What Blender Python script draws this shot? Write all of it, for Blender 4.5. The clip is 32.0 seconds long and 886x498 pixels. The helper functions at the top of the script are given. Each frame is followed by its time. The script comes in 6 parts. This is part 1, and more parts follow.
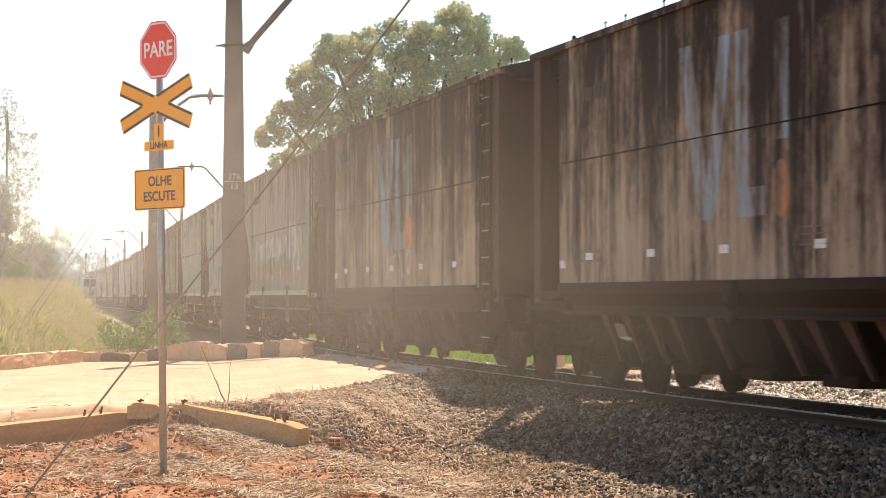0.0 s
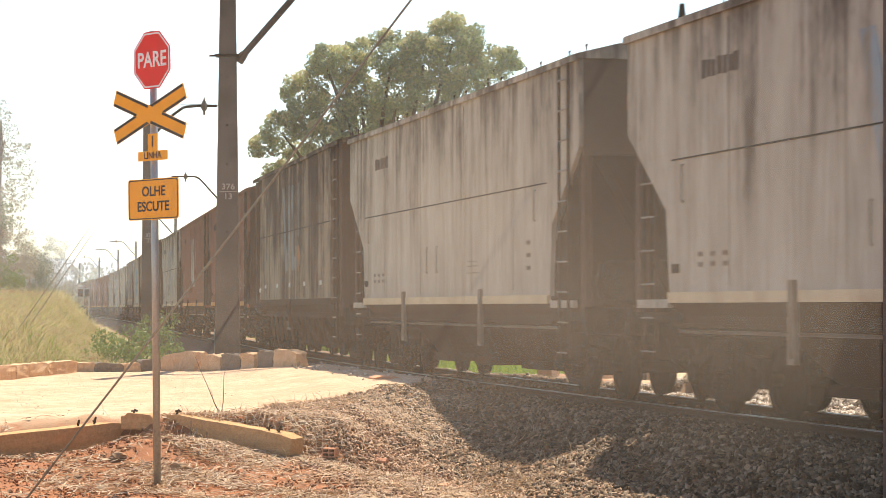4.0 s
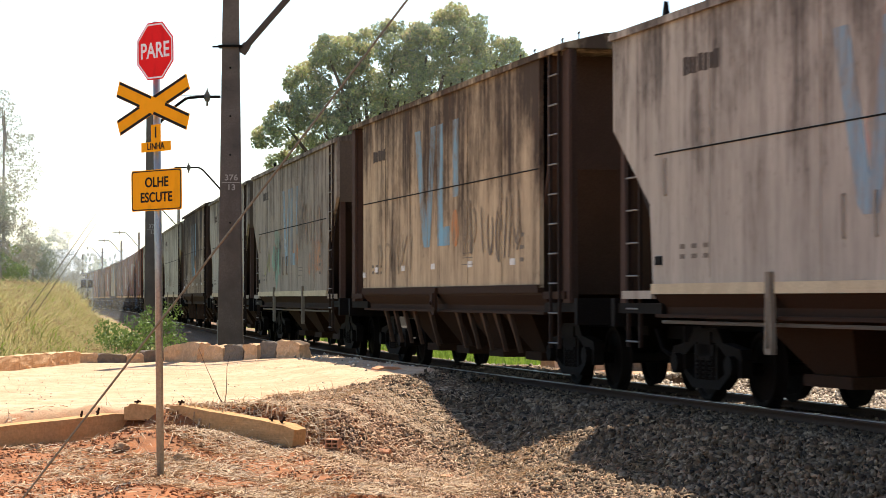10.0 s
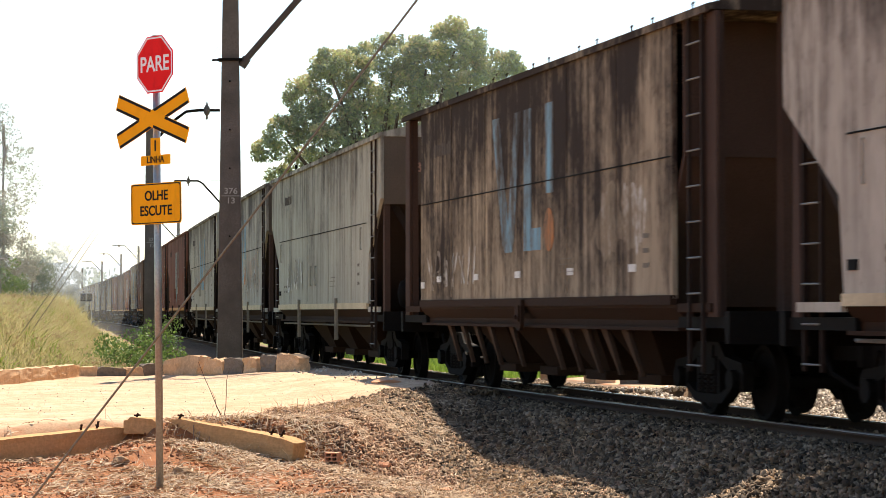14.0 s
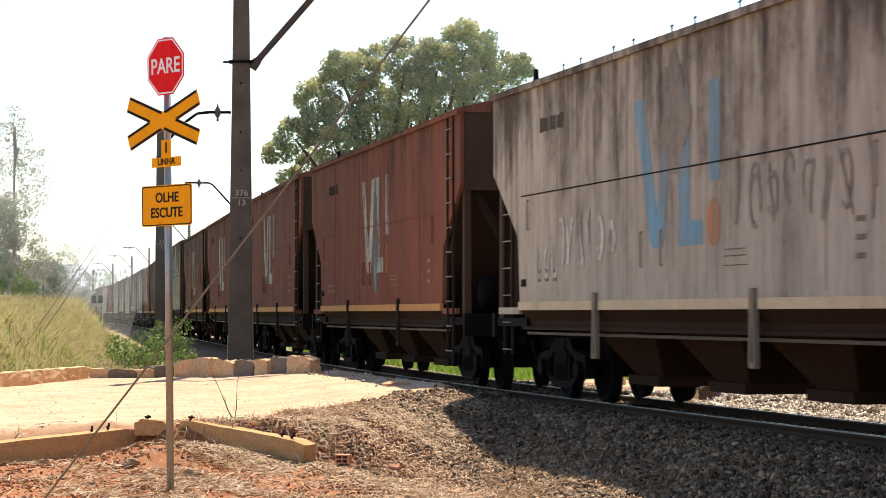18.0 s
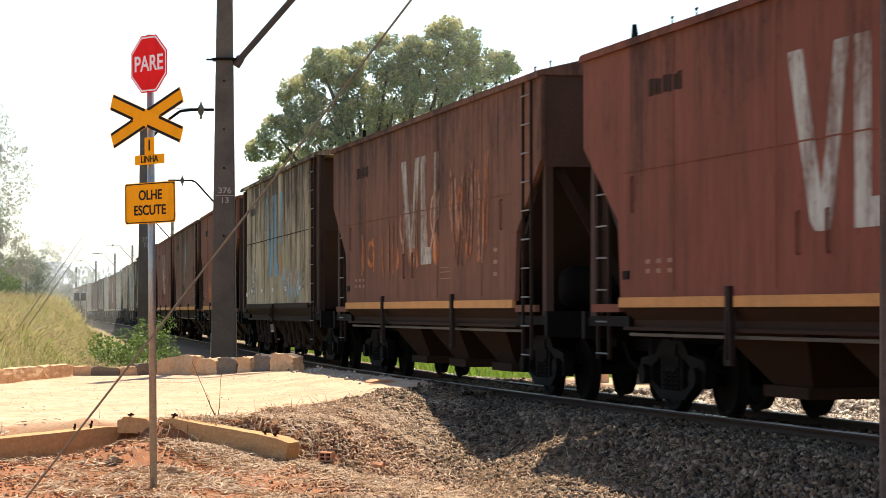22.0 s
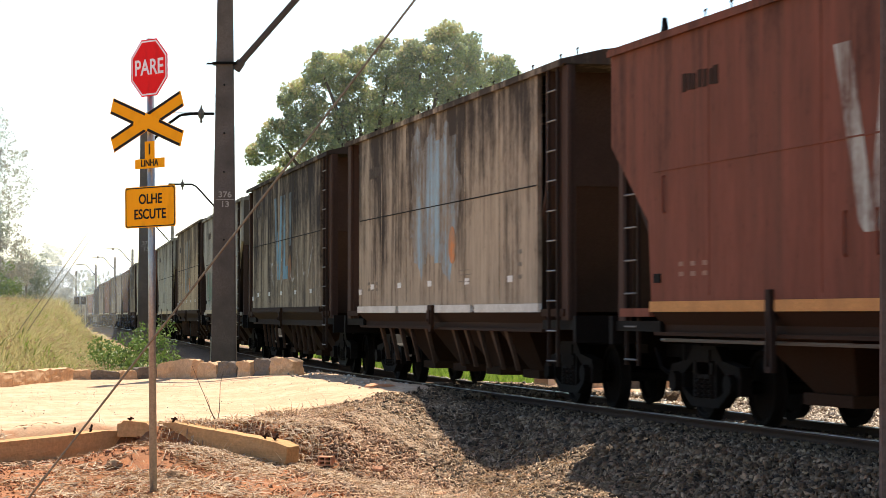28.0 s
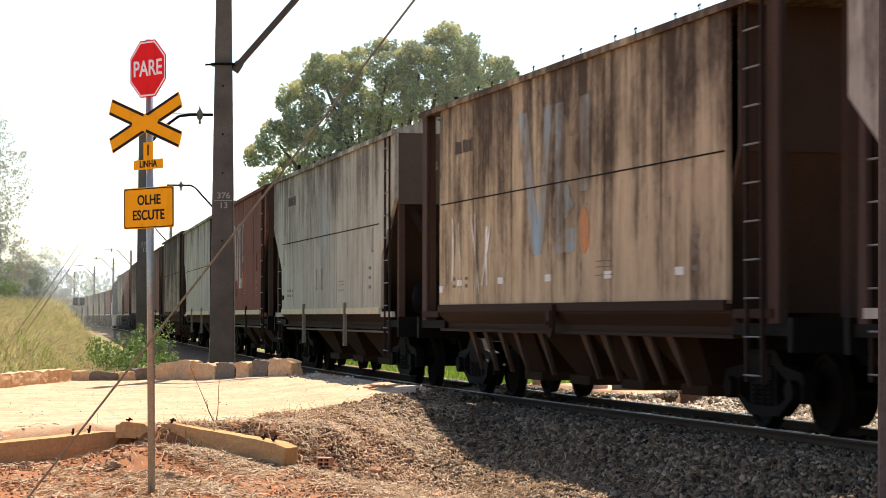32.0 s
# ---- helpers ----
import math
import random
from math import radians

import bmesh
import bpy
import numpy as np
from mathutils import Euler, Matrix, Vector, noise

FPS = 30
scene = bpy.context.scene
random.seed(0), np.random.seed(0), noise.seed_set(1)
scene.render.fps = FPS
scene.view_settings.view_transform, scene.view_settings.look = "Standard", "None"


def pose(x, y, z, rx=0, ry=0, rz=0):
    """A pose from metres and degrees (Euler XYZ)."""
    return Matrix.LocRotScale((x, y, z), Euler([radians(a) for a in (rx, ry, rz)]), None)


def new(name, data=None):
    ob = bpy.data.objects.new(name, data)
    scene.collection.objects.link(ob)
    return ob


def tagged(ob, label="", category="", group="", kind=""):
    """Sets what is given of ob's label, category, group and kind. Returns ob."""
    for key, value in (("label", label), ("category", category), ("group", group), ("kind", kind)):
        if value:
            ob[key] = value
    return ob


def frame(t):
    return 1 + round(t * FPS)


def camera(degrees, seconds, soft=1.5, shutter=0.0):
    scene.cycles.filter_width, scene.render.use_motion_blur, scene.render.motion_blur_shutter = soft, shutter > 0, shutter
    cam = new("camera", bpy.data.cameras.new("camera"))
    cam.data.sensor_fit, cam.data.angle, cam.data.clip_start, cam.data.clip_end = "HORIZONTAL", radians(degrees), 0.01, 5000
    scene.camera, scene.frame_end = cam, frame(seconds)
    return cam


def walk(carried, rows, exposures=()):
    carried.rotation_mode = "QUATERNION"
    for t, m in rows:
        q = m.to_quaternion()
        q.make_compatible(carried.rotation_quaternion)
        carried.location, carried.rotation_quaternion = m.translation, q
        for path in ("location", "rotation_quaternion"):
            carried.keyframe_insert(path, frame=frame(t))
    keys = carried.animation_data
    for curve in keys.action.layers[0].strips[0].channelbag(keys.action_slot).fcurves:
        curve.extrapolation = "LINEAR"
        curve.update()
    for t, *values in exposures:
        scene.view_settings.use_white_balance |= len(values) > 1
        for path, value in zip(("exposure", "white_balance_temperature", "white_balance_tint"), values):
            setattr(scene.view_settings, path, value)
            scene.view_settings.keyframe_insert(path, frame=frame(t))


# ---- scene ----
# The eye stands 1.2 m above the rail and only sways: seconds, turn to the right of the track, tilt up, lean.
SWAY = [
    (0, 14.245, 1.192, -0.02), (0.5, 14.239, 1.254, -0.02), (1, 14.261, 1.314, -0.02), (1.5, 14.329, 1.387, -0.03), (2, 14.348, 1.400, -0.05),
    (2.5, 14.381, 1.397, -0.05), (3, 14.391, 1.427, -0.06), (3.5, 14.399, 1.440, -0.05), (5.5, 14.382, 1.437, -0.10), (6, 14.378, 1.418, -0.07),
    (6.5, 14.347, 1.384, -0.05), (7, 14.331, 1.311, 0.00), (7.5, 14.316, 1.287, 0.02), (8, 14.304, 1.239, 0.02), (8.5, 14.309, 1.204, -0.01),
    (9, 14.309, 1.128, -0.01), (9.5, 14.304, 1.109, -0.04), (10, 14.320, 1.216, -0.04), (10.5, 14.326, 1.362, -0.09), (11, 14.319, 1.480, -0.05),
    (11.5, 14.307, 1.552, -0.04), (12, 14.325, 1.589, -0.02), (12.5, 14.332, 1.572, -0.01), (13, 14.347, 1.577, -0.04), (13.5, 14.351, 1.569, -0.04),
    (14, 14.330, 1.547, -0.06), (14.5, 14.329, 1.527, -0.06), (16.5, 14.079, 1.565, 0.01), (17, 14.026, 1.575, -0.00), (17.5, 14.045, 1.595, -0.02),
    (18, 14.067, 1.599, -0.02), (18.5, 14.131, 1.595, -0.01), (19, 14.204, 1.596, -0.02), (19.5, 14.239, 1.572, 0.02), (20, 14.318, 1.525, 0.05),
    (20.5, 14.375, 1.526, 0.05), (21, 14.416, 1.526, 0.02), (21.5, 14.455, 1.539, -0.00), (22, 14.480, 1.542, 0.00), (22.5, 14.478, 1.555, -0.00),
    (23, 14.482, 1.561, 0.00), (23.5, 14.476, 1.583, -0.00), (24, 14.478, 1.595, -0.00), (24.5, 14.475, 1.619, 0.01), (25, 14.475, 1.633, 0.06),
    (25.5, 14.469, 1.639, 0.09), (27.5, 14.473, 1.651, 0.04), (28, 14.478, 1.648, 0.07), (28.5, 14.484, 1.659, 0.09), (29, 14.484, 1.659, 0.12),
    (29.5, 14.493, 1.656, 0.09), (30, 14.496, 1.652, 0.08), (30.5, 14.496, 1.656, 0.06), (31, 14.496, 1.656, 0.08), (31.5, 14.503, 1.675, 0.08),
    (32, 14.514, 1.677, 0.10)]
cam = camera(21.80, 32.0, soft=0.8, shutter=0.2)
walk(cam, [(t, pose(0, 0, 1.204, 90 + tilt, 0, -turn) @ pose(0, 0, 0, 0, 0, lean)) for t, turn, tilt, lean in SWAY],
     exposures=[(0, 0.98, 7100, 11), (32, 0.98, 7100, 11)])

# ---- daylight: a high sun ahead of the camera and to its right, behind the train ----
SUN = Vector((0.35, 0.72, 1.0)).normalized()
world = bpy.data.worlds.new("world")
scene.world = world
world.use_nodes = True
sky = world.node_tree.nodes.new("ShaderNodeTexSky")
sky.sky_type, sky.sun_disc = "NISHITA", False
sky.sun_elevation = math.asin(SUN.z)
sky.sun_rotation = math.atan2(SUN.x, SUN.y)
sky.air_density, sky.dust_density, sky.ozone_density = 1.0, 0.15, 3.0
world.node_tree.links.new(sky.outputs[0], world.node_tree.nodes["Background"].inputs[0])
world.node_tree.nodes["Background"].inputs[1].default_value = 0.115
sun = new("sun", bpy.data.lights.new("sun", "SUN"))
sun.data.energy, sun.data.angle, sun.data.color = 5.0, radians(0.6), (1.0, 0.93, 0.82)
sun.matrix_world = SUN.to_track_quat("Z", "Y").to_matrix().to_4x4()


# ---- materials ----
def shader(name):
    m = bpy.data.materials.new(name)
    m.use_nodes = True
    nt = m.node_tree
    return m, nt, nt.nodes["Principled BSDF"]


def node(nt, kind, **inputs):
    n = nt.nodes.new("ShaderNode" + kind)
    for k, v in inputs.items():
        k = int(k[1:]) if k[0] == "i" and k[1:].isdigit() else k
        if isinstance(v, bpy.types.NodeSocket):
            nt.links.new(v, n.inputs[k])
        else:
            n.inputs[k].default_value = v
    return n


def mixc(nt, fac, a, b, mode="MIX"):
    n = nt.nodes.new("ShaderNodeMix")
    n.data_type, n.blend_type = "RGBA", mode
    for i, v in ((0, fac), (6, a), (7, b)):
        if isinstance(v, bpy.types.NodeSocket):
            nt.links.new(v, n.inputs[i])
        else:
            n.inputs[i].default_value = v if i == 0 else (*v, 1) if len(v) == 3 else v
    return n.outputs[2]


def ramp(nt, fac, stops):
    n = nt.nodes.new("ShaderNodeMapRange")
    n.clamp = True
    nt.links.new(fac, n.inputs[0])
    n.inputs[1].default_value, n.inputs[2].default_value = stops
    return n.outputs[0]


def coords(nt, scale=(1, 1, 1), own=True, seed=None):
    """Object coordinates in metres, shifted by each object's own random number or by a given seed."""
    tc = nt.nodes.new("ShaderNodeTexCoord")
    mp = nt.nodes.new("ShaderNodeMapping")
    nt.links.new(tc.outputs["Object"], mp.inputs[0])
    mp.inputs["Scale"].default_value = scale
    if seed is not None:
        mp.inputs["Location"].default_value = (seed * 7.31 % 90, seed * 3.7 % 50, seed * 5.13 % 70)
    elif own:
        oi = nt.nodes.new("ShaderNodeObjectInfo")
        mul = nt.nodes.new("ShaderNodeVectorMath")
        mul.operation = "SCALE"
        mul.inputs[0].default_value = (71, 37, 53)
        nt.links.new(oi.outputs["Random"], mul.inputs["Scale"])
        nt.links.new(mul.outputs[0], mp.inputs["Location"])
    return mp.outputs[0]


def noisy(nt, vec, scale, detail=4, rough=0.6):
    n = node(nt, "TexNoise", Scale=scale, Detail=detail, Roughness=rough)
    nt.links.new(vec, n.inputs["Vector"])
    return n.outputs[0]


def bump(nt, bsdf, height, strength, dist):
    b = node(nt, "Bump", Strength=strength, Distance=dist)
    nt.links.new(height, b.inputs["Height"])
    nt.links.new(b.outputs[0], bsdf.inputs["Normal"])


def plain(name, col, rough=0.7, metal=0.0, var=0.25, scale=3.0, dark=(0.02, 0.016, 0.012), fine=40.0, bumpy=0.15, bd=0.01, own=True, spec=0.06):
    """A weathered surface: base colour, blotches at one scale and grain at a finer one."""
    m, nt, b = shader(name)
    v = coords(nt, own=own)
    big, small = noisy(nt, v, scale), noisy(nt, v, fine, 3)
    c = mixc(nt, ramp(nt, big, (0.42, 0.85)), col, dark)
    mixed = mixc(nt, var, col, c)
    grain = mixc(nt, ramp(nt, small, (0.35, 0.75)), mixed, tuple(x * 0.7 for x in col))
    nt.links.new(grain, b.inputs["Base Color"])
    b.inputs["Roughness"].default_value, b.inputs["Metallic"].default_value = rough, metal
    b.inputs["Specular IOR Level"].default_value = spec
    bump(nt, b, small, bumpy, bd)
    return m


def wagon_paint(name, col, soot, brown, rust, tone=(0.026, 0.020, 0.017), fall=1.0, seed=None, under=None, wear=0.0):
    """Faded paint with dark runs down from the roof, rust and dust. With under, an ink worn down to the paint below it."""
    m, nt, b = shader(name)

    def tex(stretch, scale, detail, rough):
        return noisy(nt, coords(nt, stretch, seed=seed), scale, detail, rough)
    broad = tex((1.0, 1.0, 0.06), 1.3, 4, 0.6)
    runs = tex((1.0, 1.0, 0.07), 5.0, 6, 0.72)
    blots = tex((1.0, 1.0, 0.55), 1.0, 7, 0.66)
    fine = tex((1.0, 1.0, 0.10), 22.0, 4, 0.65)
    grit = tex((1.0, 1.0, 0.8), 10.0, 6, 0.75)
    tc = nt.nodes.new("ShaderNodeTexCoord")
    sep = nt.nodes.new("ShaderNodeSeparateXYZ")
    nt.links.new(tc.outputs["Object"], sep.inputs[0])

    def times(sock, share):
        k = node(nt, "Math", i0=sock, i1=share)
        k.operation = "MULTIPLY"
        return k.outputs[0]

    def blend(start, *shares):
        total = start
        for share, sock in shares:
            k = times(sock, share)
            if total is None:
                total = k
                continue
            t = node(nt, "Math", i0=total, i1=k)
            t.operation = "ADD"
            total = t.outputs[0]
        return total
    c = col
    if under is not None:
        mid = 0.5 + (0.42 - wear) * 0.19
        c = mixc(nt, ramp(nt, blend(None, (0.35, grit), (0.35, runs), (0.3, blots)), (mid - 0.07, mid + 0.07)), col, under)
    c = mixc(nt, ramp(nt, blots, (0.35, 0.7)), c, (0.76, 0.755, 0.75), "MULTIPLY")
    c = mixc(nt, ramp(nt, runs, (0.42, 0.68)), c, (0.80, 0.795, 0.79), "MULTIPLY")
    c = mixc(nt, ramp(nt, fine, (0.48, 0.72)), c, (0.80, 0.79, 0.78), "MULTIPLY")
    # brown wash, then black soot, both heavier towards the roof where rain brings them down
    wash = node(nt, "MapRange", i1=1.4, i2=4.4, i3=-0.09 * fall, i4=0.11 * fall)
    nt.links.new(sep.outputs[2], wash.inputs[0])
    w1 = blend(wash.outputs[0], (0.5, runs), (0.5, broad), (0.3, blots))
    mid = 0.65 + 0.2 * (0.5 - brown)
    stain = tuple(0.3 * x + 0.7 * y for x, y in zip(under or col, (0.085, 0.052, 0.036)))
    c = mixc(nt, times(ramp(nt, w1, (mid - 0.10, mid + 0.14)), 0.72), c, stain)
    w2 = blend(wash.outputs[0], (0.34, broad), (0.34, runs), (0.5, blots), (0.16, grit))
    mid = 0.67 + 0.24 * (0.5 - soot)
    c = mixc(nt, times(ramp(nt, w2, (mid - 0.05, mid + 0.09)), 0.7 + 0.3 * min(1.0, soot * 1.4)), c, tone)
    rs = tex((1.0, 1.0, 0.16), 3.1, 7, 0.74)
    c = mixc(nt, times(ramp(nt, rs, (0.62 - rust * 0.12, 0.8)), min(1.0, rust * 1.2)), c, (0.15, 0.062, 0.028))
    c = mixc(nt, ramp(nt, grit, (0.58, 0.8)), c, (0.5, 0.48, 0.46), "MULTIPLY")
    nt.links.new(c, b.inputs["Base Color"])
    b.inputs["Roughness"].default_value = 0.85
    b.inputs["Specular IOR Level"].default_value = 0.07
    bump(nt, b, blend(None, (1.0, tex((1, 1, 0.12), 1.6, 2, 0.6)), (0.15, runs), (0.05, grit)), 0.45, 0.05)
    return m


# base colour, soot, brown wash, rust, tone of the soot, how much heavier it is under the roof
FINISH = {
    "red": ((0.262, 0.096, 0.057), -0.12, 0.30, 0.25, (0.045, 0.024, 0.018), 0.7),
    "rust": ((0.235, 0.088, 0.058), 0.0, 0.4, 0.3, (0.035, 0.020, 0.016), 0.8),
    "brown": ((0.20, 0.098, 0.066), 0.15, 0.5, 0.35, (0.03, 0.02, 0.016), 0.9),
    "grey": ((0.50, 0.455, 0.375), 0.17, 0.22, 0.12, (0.040, 0.030, 0.025), 1.0),
    "drab": ((0.42, 0.355, 0.28), 0.2, 0.42, 0.2, (0.035, 0.026, 0.021), 0.7),
    "pale": ((0.48, 0.455, 0.37), 0.08, 0.18, 0.08, (0.05, 0.04, 0.032), 1.0),
    "dark": ((0.43, 0.345, 0.24), 0.60, 0.85, 0.3, (0.026, 0.018, 0.015), 0.6),
    "dusky": ((0.43, 0.355, 0.26), 0.46, 0.65, 0.35, (0.028, 0.021, 0.017), 0.7),
    "tan": ((0.55, 0.425, 0.275), 0.42, 0.5, 0.62, (0.036, 0.024, 0.019), 0.7),
}
PAINTS = {}


def paint_of(paint, k, ink=None, wear=0.0):
    """The paint of one wagon, or an ink worn down to that paint; the same runs of soot go across both."""
    key = (paint, k, ink, wear)
    if key not in PAINTS:
        col, soot, brown, rust, tone, fall = FINISH[paint]
        if ink:
            PAINTS[key] = wagon_paint(f"{ink}_ink_on_{paint}_wagon", INK[ink], soot - 0.26, brown * 0.7, rust * 0.7, tone, fall, k + 31, tuple(0.85 * x for x in col), wear)
        else:
            PAINTS[key] = wagon_paint(f"{paint}_wagon_paint", col, soot, brown, rust, tone, fall, k + 31)
    return PAINTS[key]


INK = {"blue": (0.20, 0.42, 0.55), "slate": (0.27, 0.41, 0.49), "white": (0.50, 0.53, 0.46), "orange": (0.70, 0.24, 0.07), "chalk": (0.78, 0.77, 0.72), "green": (0.25, 0.46, 0.34),
       "peach": (0.60, 0.36, 0.25), "black": (0.15, 0.125, 0.105), "pink": (0.55, 0.25, 0.22), "teal": (0.10, 0.30, 0.30), "lime": (0.45, 0.46, 0.16), "sky": (0.30, 0.52, 0.58)}
# grimy iron darkened to near black to carry the underbody's shade
IRON = plain("near_black_grimy_iron", (0.0085, 0.007, 0.006), 0.75, 0.1, 0.5, 2.0, (0.015, 0.012, 0.01))
RUSTY = plain("rusty_steel", (0.040, 0.021, 0.0125), 0.8, 0.1, 0.6, 2.5, (0.04, 0.025, 0.02))
# body grey in a darker copy, the shade between wagons put into it
END_GREY = plain("shaded_end_wall", (0.115, 0.088, 0.066), 0.7, 0.0, 0.6, 1.5, (0.06, 0.045, 0.035))
STANCHION = plain("dusty_bracket_steel", (0.26, 0.22, 0.165), 0.75, 0.0, 0.6, 3.0, (0.07, 0.045, 0.03))
POST = plain("rust_brown_post", (0.078, 0.046, 0.034), 0.75, 0.0, 0.6, 1.5, (0.03, 0.02, 0.016))
# darkest end colour, with the shade of the cut-away ends put into it
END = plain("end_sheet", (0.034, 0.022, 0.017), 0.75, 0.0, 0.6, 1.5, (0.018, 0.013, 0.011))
RUNG = plain("worn_steel", (0.22, 0.205, 0.185), 0.5, 0.4, 0.3, 9.0)
BRIGHT = plain("polished_rail_steel", (0.42, 0.40, 0.38), 0.3, 1.0, 0.3, 6.0)
CREAM = plain("cream_stripe", (0.66, 0.55, 0.36), 0.6, 0.0, 0.6, 2.5, (0.2, 0.13, 0.08))
ORANGE_STRIPE = plain("ochre_stripe", (0.62, 0.30, 0.10), 0.6, 0.0, 0.5, 2.5, (0.2, 0.09, 0.05))
PALE_STRIPE = plain("white_stripe", (0.68, 0.66, 0.6), 0.6, 0.0, 0.6, 2.5, (0.2, 0.15, 0.1))
PLATE = plain("white_plate", (0.75, 0.74, 0.70), 0.5, 0.0, 0.3, 8.0)
BARS = plain("dark_bars", (0.085, 0.066, 0.052), 0.7)
SOFT_BARS = plain("faded_dark_bars", (0.21, 0.18, 0.145), 0.8)
PALE_BARS = plain("pale_bars", (0.33, 0.20, 0.145), 0.7)


# ---- mesh helpers ----
def box(bm, x0, x1, y0, y1, z0, z1):
    vs = [bm.verts.new((x, y, z)) for z in (z0, z1) for y in (y0, y1) for x in (x0, x1)]
    for f in ((0, 2, 3, 1), (4, 5, 7, 6), (0, 1, 5, 4), (2, 6, 7, 3), (0, 4, 6, 2), (1, 3, 7, 5)):
        bm.faces.new([vs[i] for i in f])
    return vs


def slab(bm, outline, a, b, axis="y"):
    """An outline in the plane across the axis, drawn out from a to b."""
    def at(p, q, w):
        return {"y": (p, w, q), "x": (w, p, q), "z": (p, q, w)}[axis]
    lo = [bm.verts.new(at(p, q, a)) for p, q in outline]
    hi = [bm.verts.new(at(p, q, b)) for p, q in outline]
    bm.faces.new(lo), bm.faces.new(hi[::-1])
    n = len(outline)
    for i in range(n):
        bm.faces.new((lo[i], hi[i], hi[(i + 1) % n], lo[(i + 1) % n]))


def tube(bm, p, q, r0, r1=None, n=8, cap=True):
    p, q = Vector(p), Vector(q)
    r1 = r0 if r1 is None else r1
    m = (q - p).to_track_quat("Z", "Y").to_matrix()
    rings = []
    for c, r in ((p, r0), (q, r1)):
        rings.append([bm.verts.new(c + m @ Vector((r * math.cos(2 * math.pi * i / n), r * math.sin(2 * math.pi * i / n), 0))) for i in range(n)])
    for i in range(n):
        bm.faces.new((rings[0][i], rings[0][(i + 1) % n], rings[1][(i + 1) % n], rings[1][i]))
    if cap:
        bm.faces.new(rings[0][::-1]), bm.faces.new(rings[1])


def lathe(bm, profile, n=24, axis="y"):
    """A profile of (radius, place along the axis) turned round the axis."""
    rings = []
    for r, a in profile:
        ring = []
        for i in range(n):
            c, s = r * math.cos(2 * math.pi * i / n), r * math.sin(2 * math.pi * i / n)
            ring.append(bm.verts.new((c, a, s) if axis == "y" else (c, s, a)))
        rings.append(ring)
    for a, b in zip(rings, rings[1:]):
        for i in range(n):
            bm.faces.new((a[i], a[(i + 1) % n], b[(i + 1) % n], b[i]))
    bm.faces.new(rings[0]), bm.faces.new(rings[-1][::-1])


def finish(bm, name, material, smooth=False, bevel=0.0):
    if bevel:
        bmesh.ops.bevel(bm, geom=bm.edges[:], offset=bevel, segments=1, affect="EDGES", clamp_overlap=True)
    bmesh.ops.recalc_face_normals(bm, faces=bm.faces[:])
    me = bpy.data.meshes.new(name)
    bm.to_mesh(me)
    bm.free()
    if smooth:
        me.polygons.foreach_set("use_smooth", [True] * len(me.polygons))
    me.materials.append(material)
    return me


def part(name, bm, material, parent, label="", smooth=False, bevel=0.0):
    ob = new(name, finish(bm, name, material, smooth, bevel))
    ob.parent = parent
    return tagged(ob, label)


def lettering(name, text, size, stretch, material, parent, at):
    """Flat letters of Blender's own font, as a mesh part."""
    cu = bpy.data.curves.new(name, "FONT")
    cu.body, cu.size, cu.align_x, cu.align_y, cu.extrude, cu.offset = text, size, "CENTER", "CENTER", 0.0015, size * 0.018
    tmp = bpy.data.objects.new(name, cu)
    me = bpy.data.meshes.new_from_object(tmp)
    bpy.data.objects.remove(tmp)
    me.transform(Matrix.Diagonal((stretch, 1, 1, 1)))
    me.materials.clear()
    me.materials.append(material)
    ob = new(name, me)
    ob.parent = parent
    ob.matrix_basis = at
    return ob


SHARED = {}


def shared(name, key, draw, material, parent, at=None, label="", smooth=False, bevel=0.0):
    """A part whose mesh is drawn once for each key and material and then used again."""
    k = (key, material.name)
    if k not in SHARED:
        bm = bmesh.new()
        draw(bm)
        SHARED[k] = finish(bm, name, material, smooth, bevel)
    ob = new(name, SHARED[k])
    ob.parent = parent
    if at is not None:
        ob.matrix_basis = at
    return tagged(ob, label)


def heap(name, verts, faces, material, smooth=False):
    """One mesh out of arrays of vertices and equal-sided faces."""
    me = bpy.data.meshes.new(name)
    me.vertices.add(len(verts))
    me.vertices.foreach_set("co", np.asarray(verts, np.float32).ravel())
    f = np.asarray(faces, np.int32)
    me.loops.add(f.size)
    me.loops.foreach_set("vertex_index", f.ravel())
    me.polygons.add(len(f))
    me.polygons.foreach_set("loop_start", np.arange(0, f.size, f.shape[1], dtype=np.int32))
    if smooth:
        me.polygons.foreach_set("use_smooth", np.ones(len(f), bool))
    me.update(calc_edges=True)
    me.validate()
    me.materials.append(material)
    return new(name, me)


# ---- the line of the track: straight past the camera, then bending to the right and far off back to the left ----
KNOT = [-400, 25, 45, 65, 95, 140, 220, 400, 900, 1400]
HEAD = [0, 0, 0.046, 0.083, 0.083, 0.094, 0.075, 0.029, -0.094, -0.19]
LINE_S = np.arange(-400, 1400, 1.0)
LINE_H = np.interp(LINE_S, KNOT, HEAD)
LINE_X = 10.2 + np.concatenate([[0], np.cumsum(np.sin((LINE_H[1:] + LINE_H[:-1]) / 2))])
LINE_Y = -400 + np.concatenate([[0], np.cumsum(np.cos((LINE_H[1:] + LINE_H[:-1]) / 2))])


def on_line(s, left=0.0):
    """The point at s metres along the track, so far to the left of its middle, and the heading there."""
    x, y, h = np.interp(s, LINE_S, LINE_X), np.interp(s, LINE_S, LINE_Y), np.interp(s, LINE_S, LINE_H)
    return x - left * np.cos(h), y + left * np.sin(h), h


